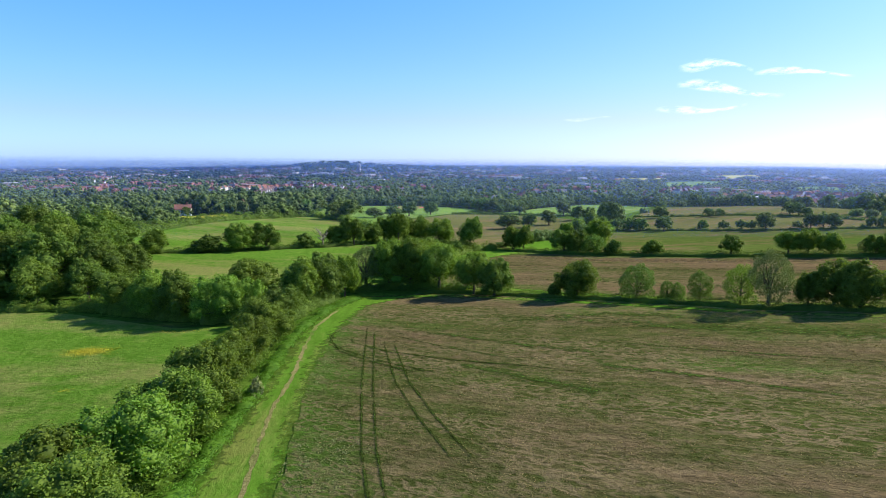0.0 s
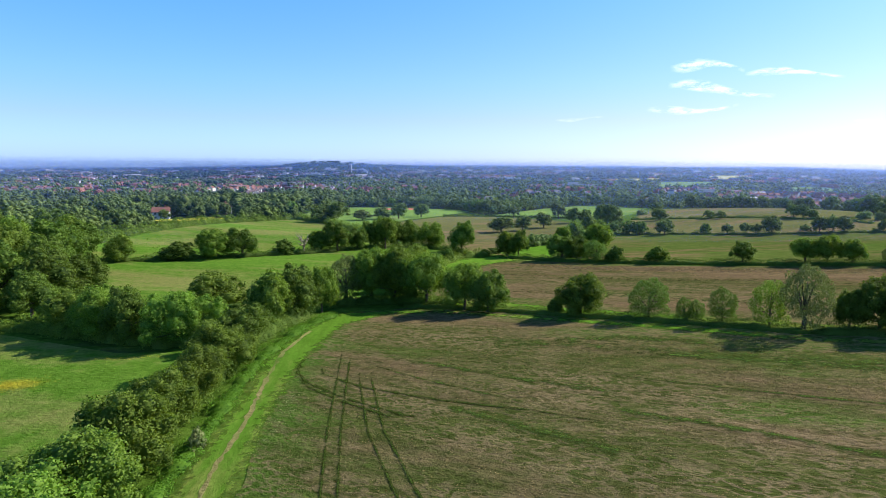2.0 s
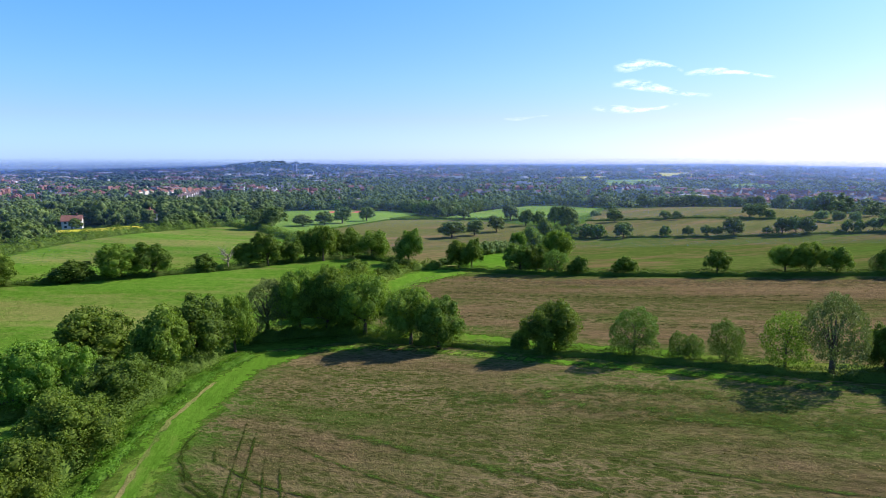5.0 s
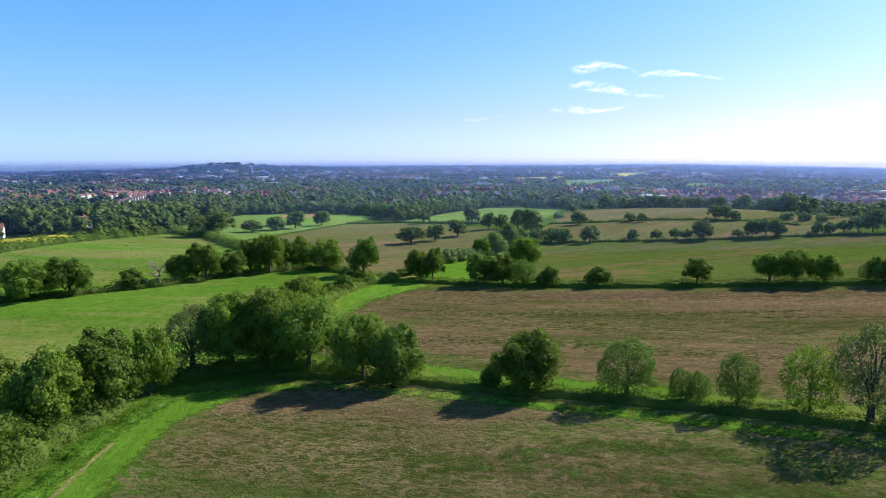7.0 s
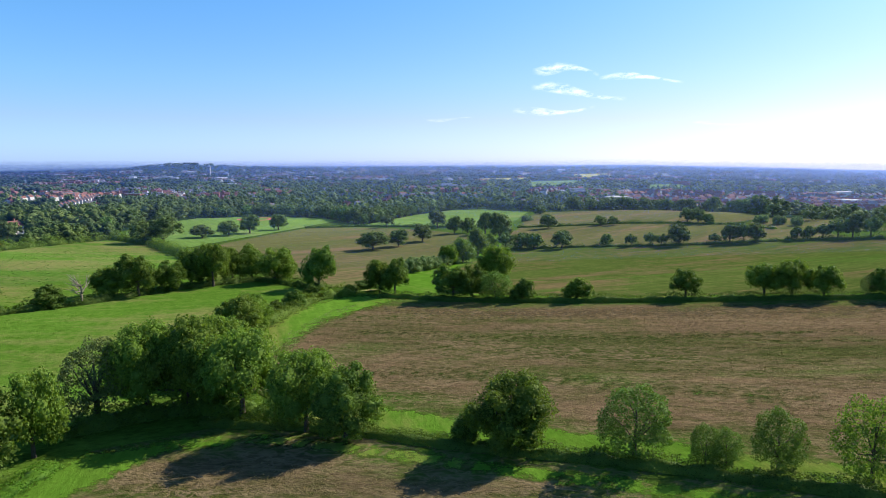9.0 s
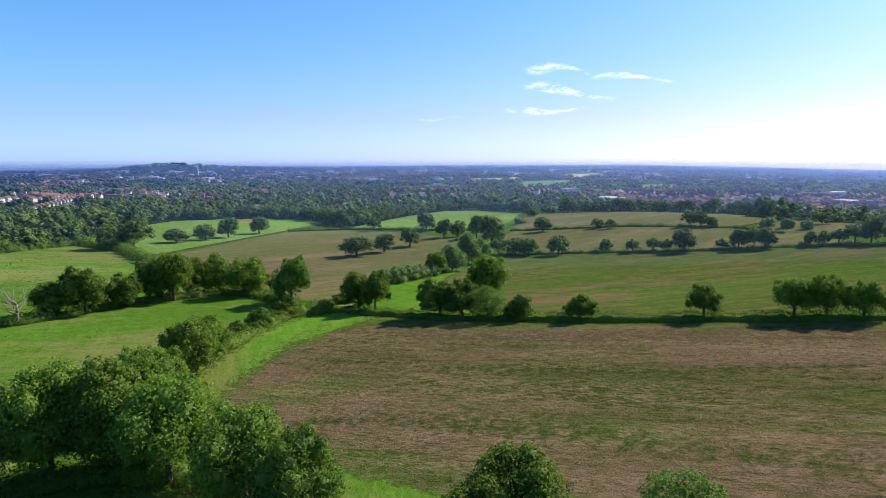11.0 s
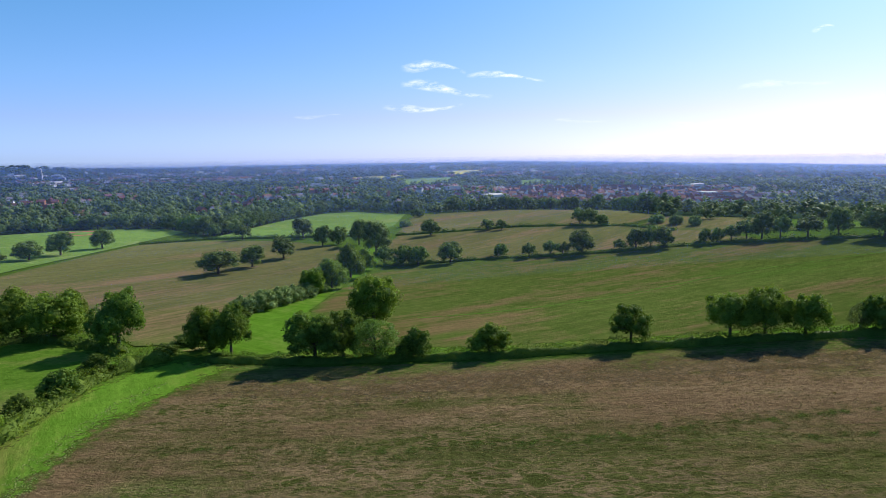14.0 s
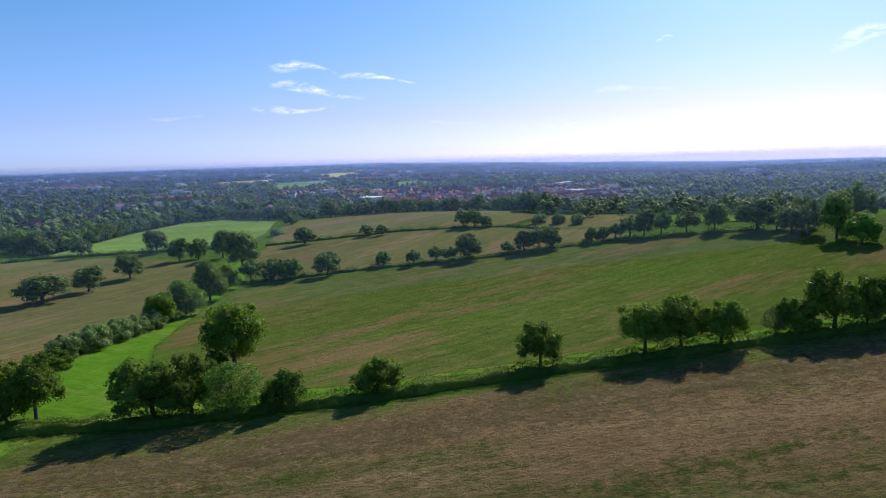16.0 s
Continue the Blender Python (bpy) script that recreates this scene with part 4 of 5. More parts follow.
# ---- woods and town beyond the fields ----
def scatter_trees(name, label, spots, leaf, seed, leaves, size, core_shape, variants=5, lumps=7):
    """Many trees of a wood as one mass: each has its own crown of lobes and leaf sprays."""
    rng = np.random.default_rng(seed)
    kinds = []
    for k in range(variants):
        lob = lobes_of(rng, 1.0, 1.0, 0.05, lumps)
        v, q, t = crown_arrays(rng, lob, leaves, size, False, spread=0.5)
        cv, cf = core_shape
        for c, r in lob:
            base = len(v)
            v = np.concatenate([v, c + cv * r * (0.85 + 0.15 * rng.uniform(-1, 1, len(cv)))[:, None]])
            t = np.concatenate([t, cf + base])
        kinds.append((v, q, t))
    V, Q, T, n = [], [], [], 0
    for x, y, h, w in spots:
        v, q, t = kinds[rng.integers(variants)]
        a = rng.uniform(0, 6.28)
        c, s = math.cos(a), math.sin(a)
        p = np.column_stack([(v[:, 0] * c - v[:, 1] * s) * w + x, (v[:, 0] * s + v[:, 1] * c) * w + y, v[:, 2] * h + float(land(x, y))])
        V.append(p)
        Q.append(q + n)
        T.append(t + n)
        n += len(p)
    ob = new(name, quads_mesh(name, np.concatenate(V), np.concatenate(Q), np.concatenate(T), [leaf]))
    return tagged(ob, label=label, category="woodland", kind="stuff")


def housed(x, y):
    """Whether a place lies in a built-up quarter; between them stand the woods and gardens."""
    return noise.noise((x / 260, y / 260, 7.0)) + 0.4 * noise.noise((x / 90, y / 90, 5.0)) > 0.02


TERRACE = ((-325, 895), (-385, 1260))


CLEARINGS = ((-206, 428, 24), (-196, 408, 20), (-182, 395, 16), (-490, 800, 34), (-462, 755, 30), (-440, 715, 26), (40, 812, 16), (38, 790, 14))


def wood_spots(count, near, far, a0, a1, low, high, seed, power=1.0, thin=0.0):
    rng = random.Random(seed)
    out = []
    while len(out) < count:
        a = radians(rng.uniform(a0, a1))
        d = near + (far - near) * rng.random() ** power
        x, y = 15 + d * math.sin(a), 70 + d * math.cos(a)
        if any(inside((x, y), p) for p in OPEN_LAND):
            continue
        if noise.noise((x / 90, y / 90, 3.0)) < thin:
            continue
        if any(math.hypot(x - p, y - q) < r for p, q, r in CLEARINGS):
            continue
        if TERRACE[0][1] - 60 < y < TERRACE[1][1] + 20 and abs((x - TERRACE[0][0]) - (y - TERRACE[0][1]) * (TERRACE[1][0] - TERRACE[0][0]) / (TERRACE[1][1] - TERRACE[0][1]) - 12) < 30:
            continue
        if 28 < math.degrees(a) < 49 and 760 < d < 1300 and rng.random() < 0.7:
            continue
        if -34 < math.degrees(a) < -6 and 880 < d < 1600 and rng.random() < 0.3:
            continue
        h = rng.uniform(low, high)
        if 28 < math.degrees(a) < 49 and 760 < d < 1300:
            h *= 0.65
        if 20 < math.degrees(a) < 62 and d < 760:
            h *= 0.7
        if d > 1000 and housed(x, y):
            if d > 1800 and rng.random() < 0.4:
                continue
            h *= 0.72 if d > 1800 else 0.85
        out.append((x, y, h, h * rng.uniform(0.95, 1.5) * (1.0 + 0.3 * (d > 1500))))
    return out


scatter_trees("near_woods", "dense green wood of mixed trees beyond the fields", wood_spots(680, 330, 760, -48, 56, 7, 16, 31, 0.8, -0.25), M_WOODS, 41, 190, 0.1, OCTA, 6, 6)
scatter_trees("near_woods", "thick green wood at the edge of the town", wood_spots(130, 300, 480, -50, -13, 7, 11, 36, 1.0, -0.6), M_WOODS, 46, 220, 0.095, OCTA)
scatter_trees("near_woods", "thick green wood beyond the hill", wood_spots(240, 470, 820, 54, 80, 8, 13, 37, 1.0, -0.6), M_WOODS, 47, 200, 0.095, OCTA)
scatter_trees("near_woods", "tall green trees of the wood before the town", wood_spots(300, 430, 1000, -50, -7, 11, 20, 38, 0.8, -0.5), M_WOODS, 48, 200, 0.1, OCTA, 6, 6)
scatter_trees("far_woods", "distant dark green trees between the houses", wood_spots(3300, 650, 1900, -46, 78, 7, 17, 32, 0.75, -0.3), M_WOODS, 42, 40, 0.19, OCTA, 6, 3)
scatter_trees("distant_woods", "woods and gardens near the horizon, haze blue put into their green", wood_spots(9500, 1500, 4700, -48, 82, 10, 17, 33, 0.8, -0.35), M_HAZEWOODS, 43, 9, 0.4, OCTA, 6, 1)

# single trees along the edge of the wood, round the playing fields
def wood_edge(line, step, seed, group):
    rng = random.Random(seed)
    for x, y in line_points(line, step):
        h = rng.uniform(9, 14)
        tree(rng.choice("fflfh"), x + rng.uniform(-3, 3), y + rng.uniform(-1, 5), h, h * rng.uniform(0.85, 1.2), rng.uniform(0, 360), group)


wood_edge([(-122, 728), (-60, 750), (4, 702), (24, 640), (40, 578), (70, 640), (105, 712), (166, 806), (210, 796), (222, 664)], 12.5, 51, "trees round the playing fields")
wood_edge([(240, 612), (268, 560), (300, 464), (288, 420), (270, 384)], 11.0, 52, "trees along the far field edge")
wood_edge([(-140, 520), (-132, 490), (-152, 468), (-172, 458)], 12.0, 53, "trees behind the green fields")

# ---- sky wisps and the far horizon ----
def backdrop():
    m, t, b = material("glowing_haze_strip")
    # distance haze is put into the blue emission; the strip glows by itself
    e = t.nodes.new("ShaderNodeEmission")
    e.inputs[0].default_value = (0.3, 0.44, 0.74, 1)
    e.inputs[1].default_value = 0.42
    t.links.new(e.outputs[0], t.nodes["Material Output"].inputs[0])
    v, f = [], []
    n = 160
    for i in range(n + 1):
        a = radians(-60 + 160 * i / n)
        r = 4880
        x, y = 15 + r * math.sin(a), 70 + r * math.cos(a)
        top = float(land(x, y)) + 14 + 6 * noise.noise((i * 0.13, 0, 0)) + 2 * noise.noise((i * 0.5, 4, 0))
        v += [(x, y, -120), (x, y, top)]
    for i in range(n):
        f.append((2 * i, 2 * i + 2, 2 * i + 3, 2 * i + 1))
    return tagged(new("backdrop", mesh_of("backdrop", v, f, m)), label="glowing haze-blue strip for the line of far hills on the horizon", category="hills", kind="structure")


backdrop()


def haze():
    """Thin summer haze over the plain, imitated by a few added, nearly clear blue sheets, lit by the sun and the sky
    alone.
    """
    m, t, b_ = material("blue_haze_sheet")
    thin = t.nodes.new("ShaderNodeAttribute")
    thin.attribute_name = "thin"
    clear = t.nodes.new("ShaderNodeBsdfTransparent")
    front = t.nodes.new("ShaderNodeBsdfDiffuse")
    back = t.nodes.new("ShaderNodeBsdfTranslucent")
    # the blue of the haze is put into the sheets' own colour
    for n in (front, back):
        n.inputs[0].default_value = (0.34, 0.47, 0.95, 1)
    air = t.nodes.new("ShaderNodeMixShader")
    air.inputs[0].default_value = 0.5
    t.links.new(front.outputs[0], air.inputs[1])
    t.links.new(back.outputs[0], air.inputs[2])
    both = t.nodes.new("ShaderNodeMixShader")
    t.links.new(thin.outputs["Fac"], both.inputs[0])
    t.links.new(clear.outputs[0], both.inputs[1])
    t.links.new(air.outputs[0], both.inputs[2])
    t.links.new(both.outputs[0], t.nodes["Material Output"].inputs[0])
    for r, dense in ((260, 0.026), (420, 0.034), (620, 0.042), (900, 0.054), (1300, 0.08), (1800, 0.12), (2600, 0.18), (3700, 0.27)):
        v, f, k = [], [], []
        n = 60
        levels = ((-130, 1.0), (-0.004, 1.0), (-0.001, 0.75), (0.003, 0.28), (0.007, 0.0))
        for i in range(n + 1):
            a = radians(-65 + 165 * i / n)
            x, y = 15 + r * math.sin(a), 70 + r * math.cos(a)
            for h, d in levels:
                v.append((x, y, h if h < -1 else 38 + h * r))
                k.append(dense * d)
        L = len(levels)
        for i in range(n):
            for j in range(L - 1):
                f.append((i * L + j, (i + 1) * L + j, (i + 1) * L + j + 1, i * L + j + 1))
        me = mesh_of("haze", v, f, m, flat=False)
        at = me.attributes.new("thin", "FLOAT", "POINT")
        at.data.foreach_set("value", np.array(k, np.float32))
        tagged(new("haze", me), label="thin blue sheet standing in for summer haze over the plain", category="haze", kind="structure")


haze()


# ---- wheel ruts and mown streaks in the near meadow ----
def swath(line, wide, seed, lift=0.18, mat=M_STREAK, cover=0.34, name="green_swath", label="streak of green regrowth along a mowing line", category="grass streak"):
    """A streak of greener regrowth along a mowing line, thinning out to both sides."""
    rng = random.Random(seed)
    pts = line_points(line, 1.5)
    v, rim = [], []
    for i, (x, y) in enumerate(pts):
        ax, ay = pts[max(i - 1, 0)]
        bx, by = pts[min(i + 1, len(pts) - 1)]
        n = math.hypot(bx - ax, by - ay) or 1
        sx, sy = (by - ay) / n, -(bx - ax) / n
        taper = min(1, 6 * i / len(pts) + 0.2, 6 * (len(pts) - 1 - i) / len(pts) + 0.2)
        for k, r in ((-1, 0.0), (-0.5, 0.55), (0, 1.0), (0.5, 0.55), (1, 0.0)):
            w = wide / 2 * k * (1 + rng.uniform(-0.3, 0.3))
            px, py = x + sx * w, y + sy * w
            v.append((px, py, float(land(px, py)) + lift))
            rim.append(cover * r * taper - 0.12 * (1 - r))
    f = [(5 * i + k, 5 * i + k + 1, 5 * i + k + 6, 5 * i + k + 5) for i in range(len(pts) - 1) for k in range(4)]
    me = mesh_of(name, v, f, mat, flat=False)
    me.attributes.new("rim", "FLOAT", "POINT").data.foreach_set("value", np.array(rim, np.float32))
    return tagged(new(name, me), label=label, category=category, kind="structure")


swath([(-14, 119), (-6.7, 114.7), (-0.7, 109.6), (6.1, 104), (12.9, 99.1), (19, 94.7), (24, 91)], 4.0, 1)
swath([(-6, 95), (-2.8, 91.9), (2.8, 87), (9.1, 80.9), (14.6, 76), (20, 71)], 4.4, 2)
swath([(16, 89), (21.9, 84.6), (27.4, 80.7), (33.1, 76.2), (41, 68.2), (48, 62)], 3.4, 3)
swath([(16, 125), (20.9, 124.2), (31.4, 123.1), (40.2, 118.2), (47, 112)], 9.0, 4)
swath([(-2, 132), (20, 121), (40, 109), (60, 97), (78, 85)], 17.0, 12, cover=0.26)
swath([(30, 112), (44, 104), (58, 95), (74, 84)], 6.0, 5)
swath([(-20, 118), (-8, 106), (2, 97), (10, 90)], 1.4, 6)
swath([(24, 100), (38, 90), (52, 80), (66, 70)], 1.8, 7)
swath([(6, 222), (16.2, 216.9), (30, 208.5), (42.4, 199.1), (58.6, 191.2), (66, 187), (82, 181), (97, 175), (112, 168)], 12.0, 8, cover=0.2)
swath([(-6, 196), (3, 190.4), (15, 187.5), (28.5, 179.1), (45.8, 167.4), (62, 152), (80, 138)], 18.0, 9, cover=0.22)
swath([(84, 176), (90, 171), (100, 166), (112, 158)], 7.0, 10, cover=0.2)
swath([(14, 244), (30, 236), (50, 224), (72, 213), (97, 200), (118, 188), (140, 172), (165, 154)], 26.0, 13, 0.16, M_DRY, 0.32, "dry_swath", "broad band of dry pinkish cut hay")


def rut(line, wide=0.45, seed=3, name="wheel_rut", label="flattened green wheel rut in the mown hay, groove shade in its colour"):
    return swath(line, wide * 1.7, seed, 0.19, M_RUT, 0.4, name, label, "rut")


rut([(-26, 131), (-24.8, 124), (-22.6, 106), (-20.3, 87), (-16.3, 61), (-13.9, 50), (-9, 20)], 0.48, 1)
rut([(-24, 131), (-23, 124), (-20.8, 106), (-18.4, 87), (-14.4, 61), (-12, 50), (-7, 20)], 0.48, 2)
rut([(-19.6, 114), (-19, 108.5), (-14.4, 85.5), (-9.3, 69.3), (-3, 52)], 0.42, 3)
rut([(-17.6, 114), (-17, 108.8), (-12.3, 86), (-7.2, 70), (-1, 53)], 0.42, 4)
rut([(-30, 126), (-32, 120), (-31.2, 114), (-28, 108), (-20.7, 100), (-9.7, 90.5), (-6, 89), (-7, 87.5)], 0.9, 5)
rut([(-31, 112), (-27.6, 106), (-20.2, 98), (-9, 88)], 0.7, 12)
rut([(-28, 119), (-26, 112), (-18, 104), (-4, 95), (8, 89), (18, 82)], 0.6, 6)
strip("hill_footpath", "faint trodden footpath across the hill pasture", [(74, 270), (88.7, 263.5), (107.6, 258.1), (122.1, 255.2), (136.8, 254), (159.4, 254), (183.2, 249.6), (206.1, 241.7), (222, 234)], 1.0, M_GRASS, 0.16, "path", 0.3, 4)

# ---- flower patches, bare earth, running track ----
def patch(name, label, x, y, rx, ry, mat, lift, category, seed):
    rng = random.Random(seed)
    pts = []
    for i in range(22):
        a = 2 * math.pi * i / 22
        k = 1 + rng.uniform(-0.35, 0.3)
        pts.append((x + rx * k * math.cos(a), y + ry * k * math.sin(a)))
    v = [(x, y, float(land(x, y)) + lift)] + [(px, py, float(land(px, py)) + lift) for px, py in pts]
    f = [(0, i + 1, (i + 1) % 22 + 1) for i in range(22)]
    return tagged(new(name, mesh_of(name, v, f, mat)), label=label, category=category, kind="structure")


patch("gateway_earth", "bare pale earth at the gateway", 19.8, 272.6, 3.2, 1.3, M_TRODDEN, 0.3, "earth", 1)
field("rape_field", "strip of yellow rape in flower", [(-226, 352), (-208, 352), (-178, 372), (-164, 402), (-163, 440), (-176, 440), (-190, 402), (-214, 376)], M_RAPE, 0.6)
field("rape_field", "far yellow rape field", [(493, 1921), (688, 1969), (808, 2334), (593, 2260)], M_RAPE, 1.5, 60)
field("rape_field", "far yellow-green field on a rise", [(940, 2284), (1114, 2229), (1383, 2780), (1189, 2738)], M_RAPE, 1.5, 60)
field("far_meadow", "far green meadow among woods", [(488, 1475), (641, 1505), (857, 1969), (669, 1917)], M_PITCH, 1.5, 60)
field("far_meadow", "far pale green meadow", [(732, 1311), (876, 1391), (1025, 1644), (885, 1572)], M_PITCH, 1.5, 60)
strip("running_track", "red oval running track on the sports field", [(-58 + 15 * math.cos(k * math.pi / 16), 690 + 24 * math.sin(k * math.pi / 16)) for k in range(33)], 6.0, M_CLAY, 0.6, "track", 0.05, 2)


def flower_patch(x, y, rx, ry, count, seed):
    """A drift of yellow flower heads standing in the grass."""
    rng = np.random.default_rng(seed)
    p = rng.normal(0, 0.45, (count, 2)) * (rx, ry) + (x, y)
    c = np.column_stack([p, land(p[:, 0], p[:, 1]) + rng.uniform(0.2, 0.45, count)])
    v, q = cards(rng, c, np.tile((0.0, 0.0, 1.0), (count, 1)), 0.15 if x < 0 and y < 200 else 0.3, 0.4, 0.9)
    ob = new("buttercups", quads_mesh("buttercups", v, q, np.zeros((0, 3), int), [M_RAPE]))
    return tagged(ob, label="drift of yellow buttercups in the meadow", category="flowers", kind="stuff")


flower_patch(-84, 114, 6.0, 3.0, 2400, 1)
flower_patch(-70, 127, 9.0, 1.6, 160, 6)
flower_patch(-53, 112, 2.0, 5.0, 120, 7)
flower_patch(-75, 92, 1.6, 1.4, 60, 2)
flower_patch(-58, 63, 2.5, 2.0, 80, 3)
flower_patch(215, 540, 26, 16, 420, 4)
flower_patch(-76, 330, 14, 8, 160, 5)


# ---- houses ----
def box(v, f, x0, x1, y0, y1, z0, z1):
    n = len(v)
    v += [(x0, y0, z0), (x1, y0, z0), (x1, y1, z0), (x0, y1, z0), (x0, y0, z1), (x1, y0, z1), (x1, y1, z1), (x0, y1, z1)]
    f += [tuple(n + i for i in g) for g in ((0, 3, 2, 1), (4, 5, 6, 7), (0, 1, 5, 4), (1, 2, 6, 5), (2, 3, 7, 6), (3, 0, 4, 7))]


HOUSES = {}


def house(key, x, y, turn, group):
    """A two-storey house: walls, hipped or gabled roof, chimney, windows and a door."""
    wall_mat, roof_mat, label, long_side = {
        "c": (M_WALL, M_TILE, "cream rendered house with a red tiled roof", 11.0),
        "b": (M_BRICK, M_TILE, "red brick house with a red tiled roof", 10.0),
        "s": (M_WALL, M_SLATE, "pale rendered house with a grey slate roof", 10.5),
        "r": (M_BRICK, M_SLATE, "brick house with a dark grey roof", 9.0),
    }[key]
    m = pose(x, y, float(land(x, y)), 0, 0, turn)
    if key in HOUSES:
        return copy_thing(HOUSES[key], m)
    root = new("house")
    L, W, H, R = long_side / 2, 4.2, 5.4, 3.2
    v, f = [], []
    box(v, f, -L, L, -W, W, -1.0, H)
    n = len(v)
    v += [(-L, -W, H), (-L, W, H), (-L, 0, H + R - 0.25), (L, -W, H), (L, W, H), (L, 0, H + R - 0.25)]
    f += [(n, n + 2, n + 1), (n + 3, n + 4, n + 5)]
    part("wall", mesh_of("wall", v, f, wall_mat), root)
    o = 0.45
    v = [(-L - o, -W - o, H - 0.25), (L + o, -W - o, H - 0.25), (L + o, 0, H + R), (-L - o, 0, H + R), (-L - o, W + o, H - 0.25), (L + o, W + o, H - 0.25)]
    v += [(a, b, c - 0.22) for a, b, c in v]
    f = [(0, 1, 2, 3), (3, 2, 5, 4), (6, 9, 8, 7), (9, 10, 11, 8), (0, 6, 7, 1), (1, 7, 8, 2), (2, 8, 11, 5), (5, 11, 10, 4), (4, 10, 9, 3), (3, 9, 6, 0)]
    roof = part("roof", mesh_of("roof", v, f, roof_mat), root)
    v, f = [], []
    box(v, f, L * 0.5 - 0.5, L * 0.5 + 0.5, -0.5, 0.5, H + R - 1.0, H + R + 1.3)
    part("chimney", mesh_of("chimney", v, f, M_BRICK), roof)
    v, f = [], []
    box(v, f, -0.7, 0.7, -0.04, 0.04, -0.65, 0.65)
    pane = mesh_of("window", v, f, M_PANE)
    for s in (-1, 1):
        for wx in (-0.62, 0.62):
            for wz in (1.5, 4.1):
                w = part("window", pane, root)
                w.location = (wx * L, s * (W + 0.03), wz)
    v, f = [], []
    box(v, f, -0.5, 0.5, -0.05, 0.05, -1.0, 1.05)
    d = part("door", mesh_of("door", v, f, M_SLATE), root)
    d.location = (0, -W - 0.04, 1.05)
    root.matrix_basis = m
    tagged(root, label=label, category="house", group=group)
    HOUSES[key] = root
    return root


BUILT = []


def houses_in(count, a0, a1, d0, d1, seed, group, keys):
    rng = random.Random(seed)
    done = 0
    while done < count:
        a, d = radians(rng.uniform(a0, a1)), rng.uniform(d0, d1)
        x, y = 15 + d * math.sin(a), 70 + d * math.cos(a)
        if any(inside((x, y), p) for p in OPEN_LAND) or any(math.hypot(x - p, y - q) < 13 for p, q in BUILT):
            continue
        house(rng.choice(keys), x, y, 40 + 90 * rng.randint(0, 3) + rng.uniform(-12, 12), group)
        BUILT.append((x, y))
        done += 1


for i in range(16):
    house("c", -325 - 4 * i, 895 + 24.3 * i, -80 + 1.5 * math.sin(i), "terrace of pale houses")
    BUILT.append((-325 - 4 * i, 895 + 24.3 * i))
for hx, hy, ht in ((-207, 432, 20), (-190, 505, 70), (-165, 540, 10), (-486, 800, 12), (-500, 812, 12), (-470, 790, 20), (-512, 838, 8)):
    house("c" if hx < -180 else "b", hx, hy, ht, "houses at the edge of town")
    BUILT.append((hx, hy))
houses_in(130, 27, 50, 760, 1280, 61, "houses beyond the fields", "bbrsc")
houses_in(80, -34, -6, 880, 1550, 62, "houses at the edge of town", "bcbs")
houses_in(24, -8, 20, 800, 1300, 63, "houses behind the wood", "bsrc")


def far_town(count, a0, a1, d0, d1, seed, streets=0.0, power=0.8):
    """Roofs and walls of the far town in short rows along its streets, too many to count."""
    rng = random.Random(seed)
    v, f, slots = [], [], []
    mats = [M_WALL, M_TILE, M_SLATE, M_BRICK]
    made = 0
    while made < count:
        a, d = radians(rng.uniform(a0, a1)), d0 + (d1 - d0) * rng.random() ** power
        x0, y0 = 15 + d * math.sin(a), 70 + d * math.cos(a)
        if not housed(x0, y0) and rng.random() > streets:
            made += 0.2
            continue
        if any(inside((x0, y0), p) for p in OPEN_LAND) or land(x0, y0) > 4:
            made += 0.2
            continue
        turn = 1.2 * noise.noise((x0 / 500, y0 / 500, 2.0)) + rng.choice((0.3, 1.87))
        row = rng.randint(1, 5)
        big = rng.random() < 0.05
        wall, roof = rng.choice((0, 3, 3) if d < 2300 else (0, 0, 3)), rng.choice((1, 1, 2))
        for k in range(1 if big else row):
            L, W, H, R = rng.uniform(4.5, 7), rng.uniform(4, 5), rng.uniform(5, 6.5), rng.uniform(2.8, 3.8)
            if big:
                L, W, H, R = rng.uniform(10, 26), rng.uniform(8, 14), rng.uniform(7, 11) + 3 * (d > 2200), 0.4
            t = turn + rng.uniform(-0.06, 0.06)
            x, y = x0 + k * 19 * math.cos(turn), y0 + k * 19 * math.sin(turn)
            c, s, z = math.cos(t), math.sin(t), float(land(x, y))
            loc = [(-L, -W, -1), (L, -W, -1), (L, W, -1), (-L, W, -1), (-L, -W, H), (L, -W, H), (L, W, H), (-L, W, H), (-L, 0, H + R), (L, 0, H + R)]
            n = len(v)
            v += [(x + p * c - q * s, y + p * s + q * c, z + r) for p, q, r in loc]
            f += [tuple(n + i for i in g) for g in ((0, 1, 5, 4), (1, 2, 6, 9, 5), (2, 3, 7, 6), (3, 0, 4, 8, 7), (4, 5, 9, 8), (6, 7, 8, 9))]
            slots += [(0, 3)[wall // 3] if big else wall] * 4 + [(0, 2)[wall // 3] if big else roof] * 2
            made += 1
    ob = new("far_town", mesh_of("far_town", v, f, mats, slots))
    return tagged(ob, label="far town of pale walls and red and grey roofs", category="town", kind="stuff")


far_town(3200, -48, 12, 1700, 4300, 71)
far_town(420, -46, -4, 1000, 1700, 73, 0.2)
far_town(700, 12, 62, 1500, 3600, 72)
far_town(420, 24, 50, 800, 1250, 74, 0.6, 1.0)
far_town(90, 0, 24, 1000, 1500, 75, 0.2)


